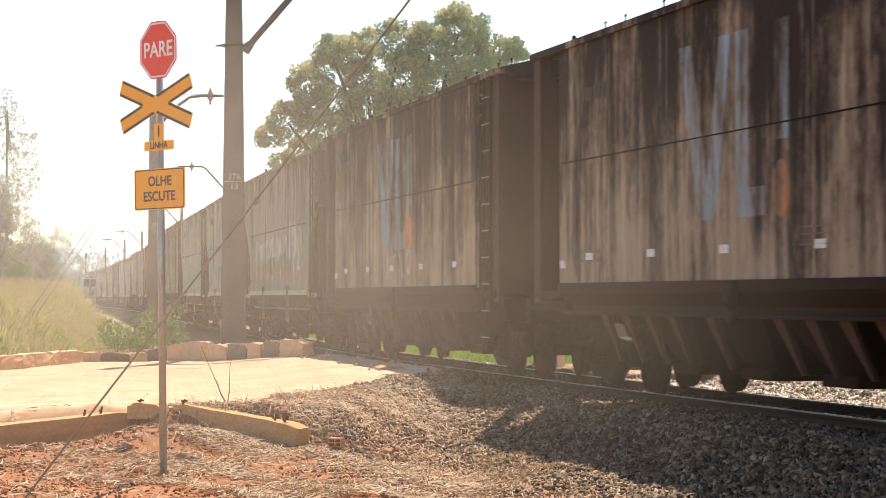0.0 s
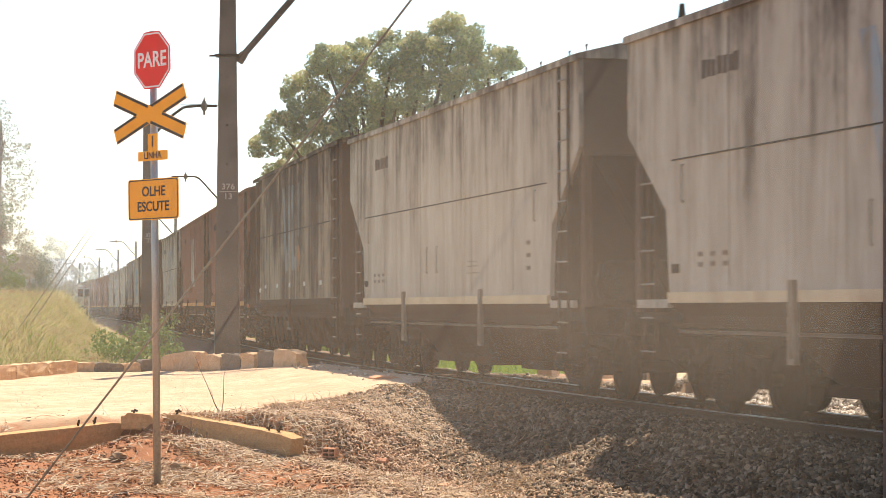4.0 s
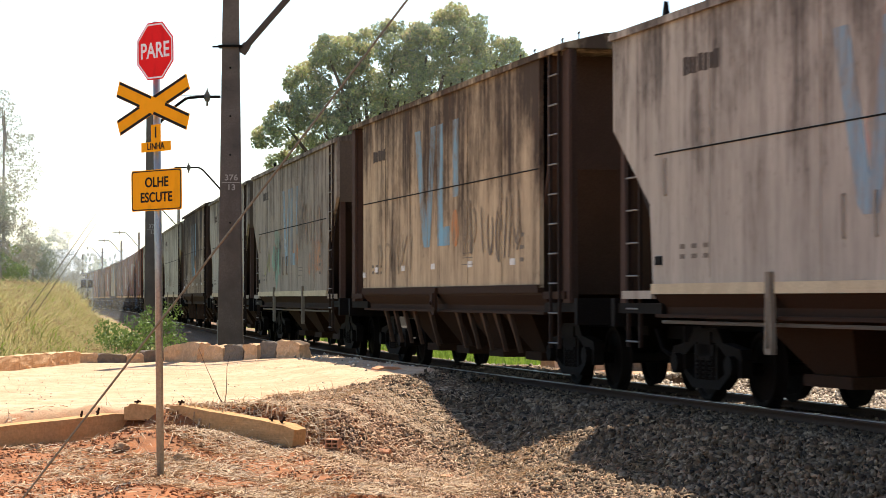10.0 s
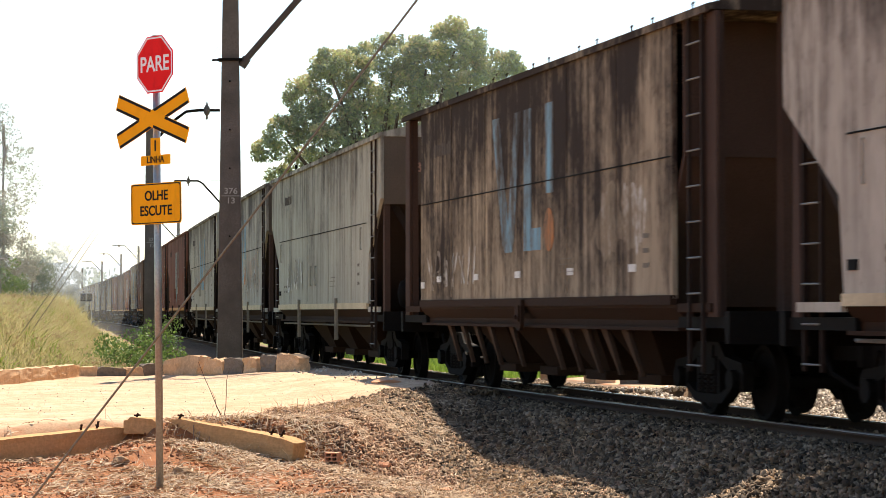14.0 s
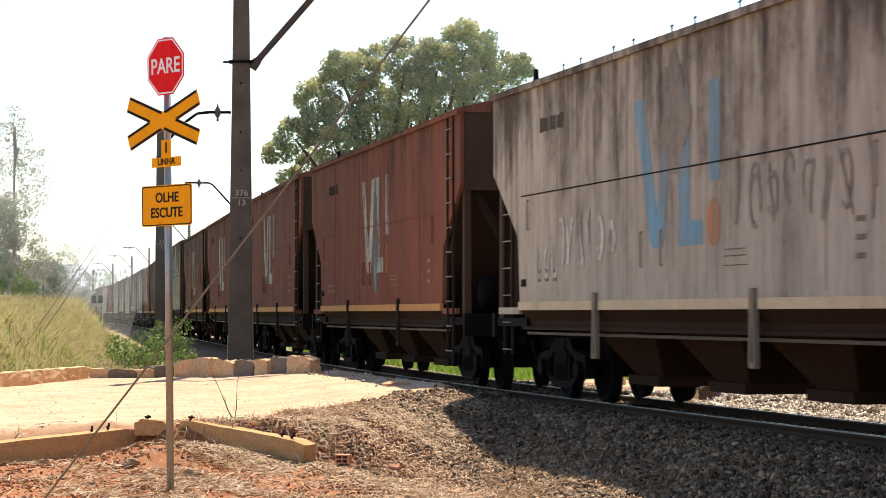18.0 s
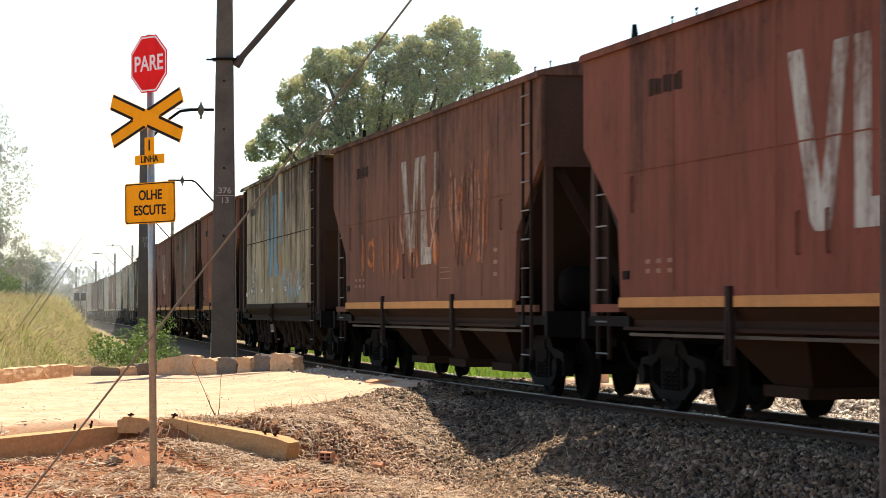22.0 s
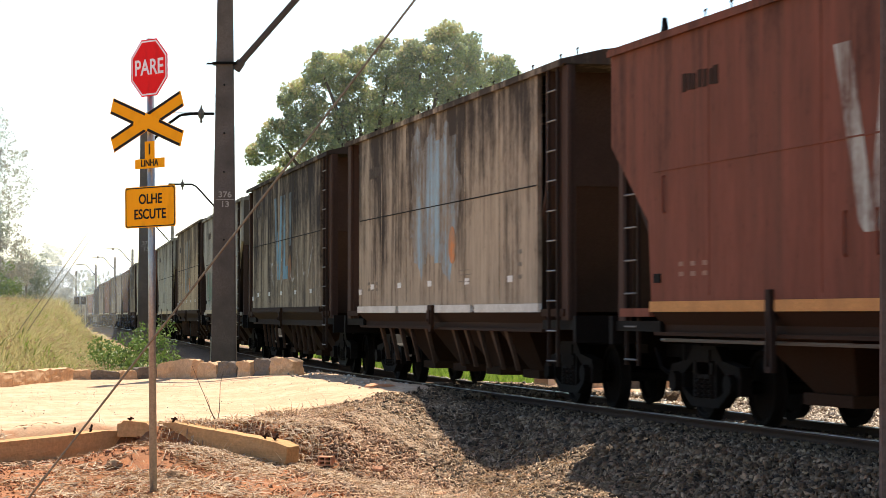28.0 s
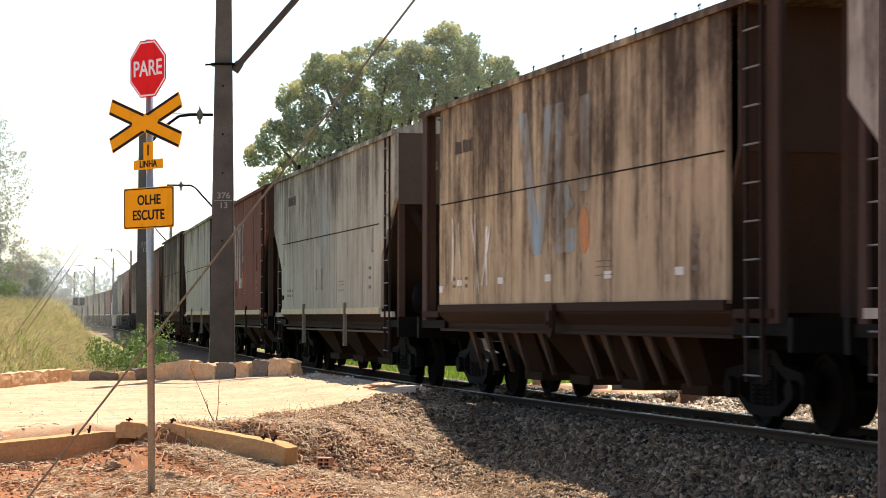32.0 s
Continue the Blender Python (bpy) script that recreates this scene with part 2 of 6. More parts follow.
def travelled(t):
    u = (t - 16) / 16
    return 16 * (13.988 * u + 0.195 * u * u - 0.019 * u ** 3)


# ---- the lie of the land ----
def ease(x):
    x = np.clip(x, 0, 1)
    return x * x * (3 - 2 * x)


def near_edge(x):
    return np.interp(x, [-60, 1.0, 2.0, 2.8, 3.3, 4.6, 5.4, 7.3, 8.6, 12.0, 60], [29.0, 25.25, 25.9, 26.4, 25.9, 25.6, 26.2, 31.2, 34.2, 34.5, 30])


def far_edge(x):
    return np.interp(x, [-60, 1.6, 2.43, 4.11, 5.92, 6.37, 6.87, 7.2, 7.64, 8.6, 12.5, 60], [36.0, 38.6, 40.5, 45.2, 45.0, 43.0, 41.8, 41.0, 40.2, 42.5, 41.5, 46])


def sand_edge(x):
    return np.interp(x, [-60, 1.0, 2.0, 2.8, 3.3, 4.6, 5.2, 6.07, 6.5, 7.37, 8.6, 12, 60], [29.2, 25.0, 25.6, 26.15, 25.9, 26.9, 28.5, 29.4, 29.5, 30.2, 32.2, 34.0, 30])


def off_track(x, y):
    return x - np.interp(y, LINE_Y, LINE_X)


def height(x, y):
    """The ground's height: road crossing the track on a low bank, slope down towards the camera, grassy bank on the left."""
    x, y = np.asarray(x, float), np.asarray(y, float)
    e = off_track(x, y)
    formation = -0.14 - 0.36 * np.maximum(np.abs(e) - 1.75, 0) - 0.07 * np.clip(np.abs(e) - 2.4, 0, 2)
    low = np.interp(x, [4.6, 6.6], [0, 1]) * (-0.86 + 0.42) - 0.42 - 0.05 * np.clip(25 - y, 0, 6) * np.interp(x, [4.6, 6.6], [1, 0.2])
    low = np.where(e > 0, -0.45, low)
    d = near_edge(x) - y
    reach = np.interp(x, [0, 4.6, 6.0, 8.0], [0.9, 0.9, 4.0, 7.0])
    hump = 0.2 * ease((x - 5.4) / 2.3) * ease((-1.0 - e) / 1.1)
    road = -0.03 + hump - (0.80 + hump) * ease(d / reach)
    beyond = y - far_edge(x)
    road = np.where(e > 0, np.minimum(road, -0.06), road)
    verge = -0.06 + hump * ease(1 - beyond / 1.6) - 0.30 * ease((beyond - 0.3) / 2.5)
    mound = 0.26 * np.exp(-((x - 3.15) / 0.75) ** 2 - ((y - 24.8) / 0.6) ** 2)
    foot, reach_up = np.interp(y, [50, 60, 75, 100, 125, 145], [5.1, 4.8, 4.3, 4.2, 4.2, 5.4]), np.interp(y, [50, 60, 75, 100], [3.6, 3.2, 2.2, 2.0])
    bank = 1.75 * ease((-e - foot) / reach_up) + 0.8 * ease((-e - 8) / 14)
    verge = verge + bank * ease((beyond - 1.0) / 6.0)
    left = np.where(beyond > 0, verge, np.where(d > 0, np.maximum(road, low) + mound, -0.05 + hump))
    right = np.where((np.abs(y - 38) < 4), -0.08, -0.35) + 0.45 * ease(1 - np.abs(e - 3.4) / 1.7) * ease((35.5 - y) / 2)
    base = np.where(e > 1.75, right, left)
    form = np.where(np.abs(e) < 9, formation, -9)
    # stone has rolled into the corner between the road's bank and the track's shoulder and fills it
    fill = 0.9 * ease((-e - 1.75) / 0.6) * (d > -2)
    z = np.maximum(base, form) + 0.25 * np.maximum(fill - np.abs(base - form), 0) ** 2 / np.maximum(fill, 1e-6)
    z = np.where(np.abs(e) < 1.6, np.minimum(z, np.where((d < 0) & (beyond < 1.5), -0.07, -0.14)), z)
    wob = 0.03 * np.sin(x * 2.1 + y * 0.7) * np.sin(y * 1.7 - x) + 0.02 * np.sin(x * 5.3) * np.sin(y * 4.1 + 1)
    return z + wob * (np.abs(e) > 2.2) * np.where((d < 0) & (beyond < 0), 0.35, 1.0)


def ground_masks(x, y):
    """Shares of pale sand, green grass, grey gravel and dry grass soil; the rest is red soil."""
    e = off_track(x, y)
    d, beyond = near_edge(x) - y, y - far_edge(x)
    on_road = ease((0.7 - (sand_edge(x) - y)) / 1.6) * ease((0.6 - beyond) / 0.8)
    sand = on_road * ease((-e - 1.0) / 0.6) + on_road * ease((e - 2.0) / 1.0)
    gravel = np.clip(ease((3.9 - np.abs(e)) / 0.9) * (1 - sand) + ease((x - 5.6) / 1.6) * (sand_edge(x) - y > -0.3) * (e < 0), 0, 1) * (1 - sand)
    green = np.where(y > 41, ease((e - 2.4) / 0.6), ease((e - 4.8) / 0.8)) * (1 - on_road)
    dry = ease((beyond - 0.4) / 0.6) * (e < -3.0)
    return sand, green, gravel * (1 - dry), dry


def ground_material():
    m, nt, b = shader("crossing_ground")
    v = coords(nt, own=False)
    at = nt.nodes.new("ShaderNodeAttribute")
    at.attribute_name = "cover"
    sep = nt.nodes.new("ShaderNodeSeparateColor")
    nt.links.new(at.outputs["Color"], sep.inputs[0])
    n1, n2, n3 = noisy(nt, v, 0.9, 5), noisy(nt, v, 7.0, 5), noisy(nt, v, 38.0, 4)
    soil = mixc(nt, ramp(nt, n1, (0.35, 0.7)), (0.41, 0.137, 0.045), (0.35, 0.155, 0.07))
    soil = mixc(nt, ramp(nt, n2, (0.4, 0.8)), soil, (0.17, 0.075, 0.04))
    sand = mixc(nt, ramp(nt, n1, (0.3, 0.75)), (0.64, 0.46, 0.31), (0.48, 0.29, 0.165))
    sand = mixc(nt, ramp(nt, n2, (0.45, 0.75)), sand, (0.40, 0.24, 0.13))
    gravel = mixc(nt, ramp(nt, n3, (0.35, 0.7)), (0.26, 0.165, 0.10), (0.115, 0.07, 0.044))
    green = mixc(nt, ramp(nt, n2, (0.3, 0.75)), (0.16, 0.26, 0.035), (0.09, 0.15, 0.025))
    dry = mixc(nt, ramp(nt, n2, (0.3, 0.75)), (0.30, 0.23, 0.09), (0.13, 0.15, 0.04))

    def share(sock, lo=0.32, hi=0.68):
        a = node(nt, "Math", i0=n2, i1=-0.5)
        a.operation = "ADD"
        k = node(nt, "Math", i0=a.outputs[0], i1=0.7)
        k.operation = "MULTIPLY"
        s = node(nt, "Math", i0=k.outputs[0], i1=sock)
        s.operation = "ADD"
        return ramp(nt, s.outputs[0], (lo, hi))
    c = mixc(nt, share(sep.outputs[2]), soil, gravel)
    c = mixc(nt, share(sep.outputs[0]), c, sand)
    c = mixc(nt, share(at.outputs["Alpha"]), c, dry)
    c = mixc(nt, share(sep.outputs[1]), c, green)
    c = mixc(nt, ramp(nt, n3, (0.45, 0.8)), c, mixc(nt, 0.35, c, (0.08, 0.05, 0.03)))
    nt.links.new(c, b.inputs["Base Color"])
    b.inputs["Roughness"].default_value = 0.95
    b.inputs["Specular IOR Level"].default_value = 0.2
    low = node(nt, "Math", i0=n2, i1=0.4)
    low.operation = "MULTIPLY"
    h = node(nt, "Math", i0=low.outputs[0], i1=n3)
    h.operation = "ADD"
    bump(nt, b, h.outputs[0], 0.45, 0.03)
    return m


def spaced(*runs):
    out = []
    for a, b, step in runs:
        out += list(np.arange(a, b, step))
    return np.array(out)


gx = spaced((-2600, -300, 230), (-300, -40, 20), (-40, -4, 1.5), (-4, 18, 0.22), (18, 60, 2), (60, 300, 20), (300, 2700, 240))
gy = spaced((-600, -20, 60), (-20, 14, 2), (14, 24, 0.4), (24, 52, 0.2), (52, 150, 1.0), (150, 500, 10), (500, 4200, 200))
GX, GY = np.meshgrid(gx, gy)
GZ = height(GX, GY)
nx, ny = len(gx), len(gy)
ii = (np.arange(ny - 1)[:, None] * nx + np.arange(nx - 1)[None, :]).ravel()
ground = heap("ground", np.stack([GX.ravel(), GY.ravel(), GZ.ravel()], 1), np.stack([ii, ii + 1, ii + nx + 1, ii + nx], 1), ground_material(), True)
cover = ground.data.color_attributes.new("cover", "FLOAT_COLOR", "POINT")
masks = ground_masks(GX.ravel(), GY.ravel())
cover.data.foreach_set("color", np.stack(masks, 1).astype(np.float32).ravel())
tagged(ground, "bare red soil, pale sandy road and grass beside a railway", "ground", kind="structure")


def spots(n, x0, x1, y0, y1, seed, keep=None):
    r = np.random.default_rng(seed)
    x, y = r.uniform(x0, x1, n), r.uniform(y0, y1, n)
    if keep is not None:
        k = keep(x, y, r)
        x, y = x[k], y[k]
    return x, y, height(x, y), r


# ---- the track ----
track = new("railway_track")
tagged(track, "metre-gauge railway track with worn steel rails on ballast", "railway track", kind="structure")
RAIL_SIDE = plain("rail_web", (0.085, 0.055, 0.04), 0.8, 0.2, 0.5, 3.0, (0.05, 0.03, 0.02))


def sweep(name, outline, left, s0, s1, step, material, parent, label=""):
    ss = np.concatenate([np.arange(s0, min(s1, 100), step), np.arange(min(s1, 100), s1, step * 5)])
    x, y, h = on_line(ss, left)
    vs, fs, n = [], [], len(outline)
    for i in range(len(ss)):
        for o, z in outline:
            vs.append((x[i] - o * math.cos(h[i]), y[i] + o * math.sin(h[i]), z))
    for i in range(len(ss) - 1):
        for j in range(n):
            a, b = i * n + j, i * n + (j + 1) % n
            fs.append((a, b, b + n, a + n))
    ob = heap(name, vs, fs, material)
    ob.parent = parent
    return tagged(ob, label)


for side in (0.535, -0.535):
    web = [(0.036, -0.012), (0.036, -0.035), (0.008, -0.045), (0.008, -0.115), (0.062, -0.135), (0.062, -0.145), (-0.062, -0.145), (-0.062, -0.135), (-0.008, -0.115), (-0.008, -0.045), (-0.036, -0.035), (-0.036, -0.012)]
    rail = sweep("rail", web, side, -80, 520, 2.0, RAIL_SIDE, track)
    head = sweep("rail_head", [(0.033, -0.012), (0.022, 0.0), (-0.022, 0.0), (-0.033, -0.012)], side, -80, 520, 2.0, BRIGHT, rail, "polished running surface")
SLEEPER = plain("sleeper_wood", (0.10, 0.075, 0.055), 0.9, 0, 0.6, 4.0)
for i in range(90):
    x, y, h = on_line(8 + i * 0.62)
    shared("sleeper", "sleeper", lambda bm: box(bm, -1.0, 1.0, -0.11, 0.11, -0.30, -0.146), SLEEPER, track, Matrix.Translation((x, y, 0)) @ Matrix.Rotation(-h, 4, "Z"))


# ---- wagons ----
RIB = plain("orange_rust", (0.085, 0.045, 0.024), 0.85, 0, 0.75, 2.2, (0.025, 0.016, 0.012))

def side_outline(kind):
    if kind == "low":
        return [(-7.3, 3.45), (-7.3, 2.6), (-6.2, 1.9), (-6.2, 1.38), (6.2, 1.38), (6.2, 1.9), (7.3, 2.6), (7.3, 3.45)]
    if kind == "cut":
        return [(-7.6, 4.30), (-7.6, 3.2), (-6.3, 2.27), (-6.2, 1.34), (6.25, 1.34), (6.35, 2.27), (7.6, 3.2), (7.6, 4.30)]
    return [(-6.15, 4.40), (-6.15, 1.34), (6.1, 1.34), (6.1, 4.40)]


def draw_side(kind, y):
    def f(bm):
        slab(bm, side_outline(kind), y - 0.03, y + 0.03)
    return f


EAVE = {"cut": (4.30, 7.62), "box": (4.40, 7.35), "low": (3.45, 7.35)}


def draw_seam(kind):
    def f(bm):
        x, z = (6.1, 2.82) if kind == "cut" else (6.05, 2.92)
        box(bm, -x, x, -1.442, -1.428, z - 0.008, z + 0.008)
    return f


def draw_roof(kind):
    def f(bm):
        e, l = EAVE[kind]
        slab(bm, [(-1.46, e), (-1.47, e + 0.06), (-0.9, e + 0.2), (0, e + 0.27), (0.9, e + 0.2), (1.47, e + 0.06), (1.46, e)], -l, l, "x")
    return f


def draw_rim(kind):
    def f(bm):
        e, l = EAVE[kind]
        e -= 0.03
        box(bm, -l, l, -1.485, -1.455, e, e + 0.07)
    return f


def draw_hatch(bm):
    box(bm, -0.55, 0.55, -0.32, 0.32, 0.0, 0.09)
    for x in (-0.4, 0.4):
        box(bm, x - 0.03, x + 0.03, -0.36, -0.30, 0.0, 0.14)


def draw_end(kind, sx):
    def f(bm):
        if kind == "low":
            box(bm, min(sx * 7.22, sx * 7.28), max(sx * 7.22, sx * 7.28), -1.37, 1.37, 2.5, 3.45)
            slab(bm, [(sx * 7.25, 2.6), (sx * 5.6, 1.25), (sx * 5.5, 1.25), (sx * 7.15, 2.6)], -1.36, 1.36)
        elif kind == "cut":
            slab(bm, [(sx * 7.55, 3.2), (sx * 5.6, 1.25), (sx * 5.5, 1.25), (sx * 7.45, 3.2)], -1.36, 1.36)
        else:
            box(bm, min(sx * 6.3, sx * 6.36), max(sx * 6.3, sx * 6.36), -1.37, 1.37, 2.9, 4.40)
            slab(bm, [(sx * 6.36, 2.95), (sx * 5.4, 1.25), (sx * 5.3, 1.25), (sx * 6.28, 2.95)], -1.36, 1.36)
    return f


def draw_platform(sx):
    def f(bm):
        box(bm, min(sx * 6.1, sx * 7.75), max(sx * 6.1, sx * 7.75), -1.36, 1.36, 1.02, 1.14)
        box(bm, min(sx * 7.65, sx * 7.78), max(sx * 7.65, sx * 7.78), -1.4, 1.4, 0.86, 1.2)
    return f


def draw_post(kind):
    def f(bm):
        top = {"cut": 3.3, "box": 4.40, "low": 2.7}[kind]
        slab(bm, [(-0.10, 1.14), (0.10, 1.14), (0.06, top), (-0.06, top)], -0.05, 0.05)
    return f


def draw_ladder(z0, z1):
    def f(bm):
        for x in (-0.21, 0.21):
            box(bm, x - 0.02, x + 0.02, -0.02, 0.02, z0, z1)
    return f


def draw_rung(bm):
    tube(bm, (-0.2, 0, 0), (0.2, 0, 0), 0.0115, n=6)


def draw_sill(bm):
    slab(bm, [(-1.42, 1.27), (-1.42, 1.24), (-1.30, 1.10), (-1.30, 1.02), (-1.40, 1.02), (-1.40, 0.98), (-1.22, 0.98), (-1.22, 1.27)], -6.2, 6.2, "x")


def draw_stanchion(bm):
    """A forked bracket: a narrow head at the stripe and two legs that part towards the foot."""
    slab(bm, [(-0.055, 1.46), (0.055, 1.46), (0.065, 1.20), (-0.065, 1.20)], -0.06, 0.0)
    slab(bm, [(-0.065, 1.20), (-0.012, 1.20), (-0.045, 0.70), (-0.095, 0.70)], -0.055, 0.0)
    slab(bm, [(0.012, 1.20), (0.065, 1.20), (0.095, 0.70), (0.045, 0.70)], -0.055, 0.0)
    slab(bm, [(-0.095, 0.70), (0.095, 0.70), (0.085, 0.64), (-0.085, 0.64)], -0.055, 0.0)
    slab(bm, [(-0.02, 1.2), (0.02, 1.2), (0.05, 0.72), (-0.05, 0.72)], -0.02, 0.0)


def draw_jack_pad(bm):
    """The short boxed bracket in the middle of a straight-ended wagon's sill."""
    slab(bm, [(-0.15, 1.36), (0.15, 1.36), (0.13, 1.02), (0.07, 0.94), (-0.07, 0.94), (-0.13, 1.02)], -0.05, 0.0)
    box(bm, -0.09, 0.09, -0.075, -0.05, 1.06, 1.28)
    tube(bm, (0, -0.1, 1.12), (0, -0.05, 1.12), 0.03, n=8)


def draw_chute(w, zb):
    def f(bm):
        top = [(-w, -1.2), (w, -1.2), (w, 1.2), (-w, 1.2)]
        lo = [bm.verts.new((x * 0.34, y * 0.55, zb)) for x, y in top]
        hi = [bm.verts.new((x, y, 1.28)) for x, y in top]
        bm.faces.new(lo), bm.faces.new(hi[::-1])
        for i in range(4):
            bm.faces.new((lo[i], lo[(i + 1) % 4], hi[(i + 1) % 4], hi[i]))
        box(bm, -w * 0.4, w * 0.4, -0.75, 0.75, zb - 0.12, zb)
    return f


def draw_skirt(bm):
    """A wide sloping flank plate with a folded edge that shows below the sill of the straight-ended wagons."""
    slab(bm, [(-0.20, 1.02), (0.17, 1.02), (0.74, 0.44), (0.60, 0.44)], -1.33, -1.31)
    slab(bm, [(0.12, 1.02), (0.17, 1.02), (0.74, 0.44), (0.69, 0.44)], -1.37, -1.31)


def draw_sideframe(bm):
    # a cast frame with two windows: top chord, bottom chord, pedestals and the spring nest between them
    slab(bm, [(-1.12, 0.52), (-1.05, 0.64), (-0.55, 0.70), (-0.35, 0.86), (0.35, 0.86), (0.55, 0.70), (1.05, 0.64), (1.12, 0.52), (0.62, 0.56), (0.32, 0.70), (-0.32, 0.70), (-0.62, 0.56)], -0.07, 0.07)
    slab(bm, [(-0.70, 0.40), (-0.36, 0.28), (0.36, 0.28), (0.70, 0.40), (0.70, 0.33), (0.42, 0.18), (-0.42, 0.18), (-0.70, 0.33)], -0.07, 0.07)
    for sx in (-1, 1):
        a, b_ = sorted((sx * 0.66, sx * 0.74))
        box(bm, a, b_, -0.065, 0.065, 0.33, 0.56)
        a, b_ = sorted((sx * 0.97, sx * 1.08))
        box(bm, a, b_, -0.065, 0.065, 0.33, 0.56)
        a, b_ = sorted((sx * 0.30, sx * 0.36))
        box(bm, a, b_, -0.066, 0.066, 0.26, 0.72)
    for x in (-0.19, 0.0, 0.19):
        for i in range(5):
            tube(bm, (x, -0.03, 0.30 + i * 0.05), (x, -0.03, 0.325 + i * 0.05), 0.075, n=9)
        tube(bm, (x, -0.03, 0.28), (x, -0.03, 0.55), 0.05, n=7)
    box(bm, -0.29, 0.29, -0.09, 0.05, 0.55, 0.68)


def draw_box_cap(bm):
    tube(bm, (0, -0.1, 0), (0, 0.1, 0), 0.12, n=10)


def draw_bolster(bm):
    box(bm, -0.2, 0.2, -0.95, 0.95, 0.5, 0.82)


def draw_wheelset(bm):
    tube(bm, (0, -0.9, 0), (0, 0.9, 0), 0.075, n=10)
    for s in (-1, 1):
        lathe(bm, [(0.09, s * 0.60), (0.16, s * 0.60), (0.34, s * 0.57), (0.365, s * 0.60), (0.41, s * 0.60), (0.42, s * 0.50), (0.445, s * 0.485), (0.445, s * 0.465), (0.365, s * 0.465), (0.34, s * 0.50), (0.15, s * 0.47), (0.09, s * 0.47)], 28)


def draw_coupler(sx):
    def f(bm):
        box(bm, min(sx * 7.4, sx * 8.1), max(sx * 7.4, sx * 8.1), -0.08, 0.08, 0.68, 0.86)
        slab(bm, [(sx * 8.1, -0.12), (sx * 8.32, -0.16), (sx * 8.42, -0.02), (sx * 8.3, 0.12), (sx * 8.1, 0.14)], 0.62, 0.92, "z")
    return f


def draw_hose(sx):
    def f(bm):
        pts = [Vector((sx * 7.75, -0.35, 0.8)), Vector((sx * 7.95, -0.33, 0.55)), Vector((sx * 8.25, -0.2, 0.4)), Vector((sx * 8.45, -0.1, 0.42))]
        for p, q in zip(pts, pts[1:]):
            tube(bm, p, q, 0.025, n=6)
    return f


def draw_brake(bm):
    tube(bm, (-0.3, -0.6, 0.85), (0.35, -0.6, 0.85), 0.16, n=12)
    tube(bm, (0.35, -0.6, 0.85), (1.3, -0.6, 0.82), 0.03, n=6)


def mark_shapes(dx, fx, z0, fz):
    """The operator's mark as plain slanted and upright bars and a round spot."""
    y = -1.437

    def bar(*outline):
        return lambda bm: slab(bm, [(dx + fx * x, z0 + fz * (z - 1.95)) for x, z in outline], y, y + 0.008)
    spot = [(0.48 + 0.21 * math.cos(a), 2.18 + 0.26 * math.sin(a)) for a in np.linspace(0, 2 * math.pi, 20, endpoint=False)]
    return {"slanted_bar": bar((-2.15, 3.70), (-1.80, 3.70), (-1.36, 2.30), (-1.27, 1.95), (-1.50, 1.95), (-1.62, 2.05)),
            "slanting_bar": bar((-1.05, 3.70), (-0.74, 3.70), (-1.10, 2.10), (-1.18, 1.95), (-1.27, 1.95), (-1.36, 2.30)),
            "footed_bar": bar((-0.62, 3.70), (-0.28, 3.70), (-0.28, 2.22), (0.12, 2.22), (0.12, 1.95), (-0.62, 1.95)),
            "upright_bar": bar((0.33, 3.70), (0.68, 3.70), (0.66, 2.62), (0.35, 2.62)), "round_spot": bar(*spot)}


MARK = {"cut": mark_shapes(0.95, 1.0, 1.95, 1.0), "box": mark_shapes(0.72, 1.1, 2.02, 1.1)}
MARK["low"] = MARK["cut"]


def ribbon(bm, pts, w, y):
    """A flat sprayed stroke through the points, thinner at its ends, with a slightly unsteady edge."""
    left, right = [], []
    n = len(pts)
    for j, (x, z) in enumerate(pts):
        a, b_ = pts[max(0, j - 1)], pts[min(n - 1, j + 1)]
        d = math.hypot(b_[0] - a[0], b_[1] - a[1]) or 1.0
        nx_, nz_ = -(b_[1] - a[1]) / d, (b_[0] - a[0]) / d
        ww = w * (0.55 + 0.45 * math.sin(math.pi * (j + 0.6) / (n + 0.2))) * (1 + 0.18 * math.sin(j * 2.3 + x * 5))
        left.append(bm.verts.new((x + nx_ * ww, y, z + nz_ * ww)))
        right.append(bm.verts.new((x - nx_ * ww, y, z - nz_ * ww)))
    for j in range(n - 1):
        bm.faces.new((left[j], left[j + 1], right[j + 1], right[j]))


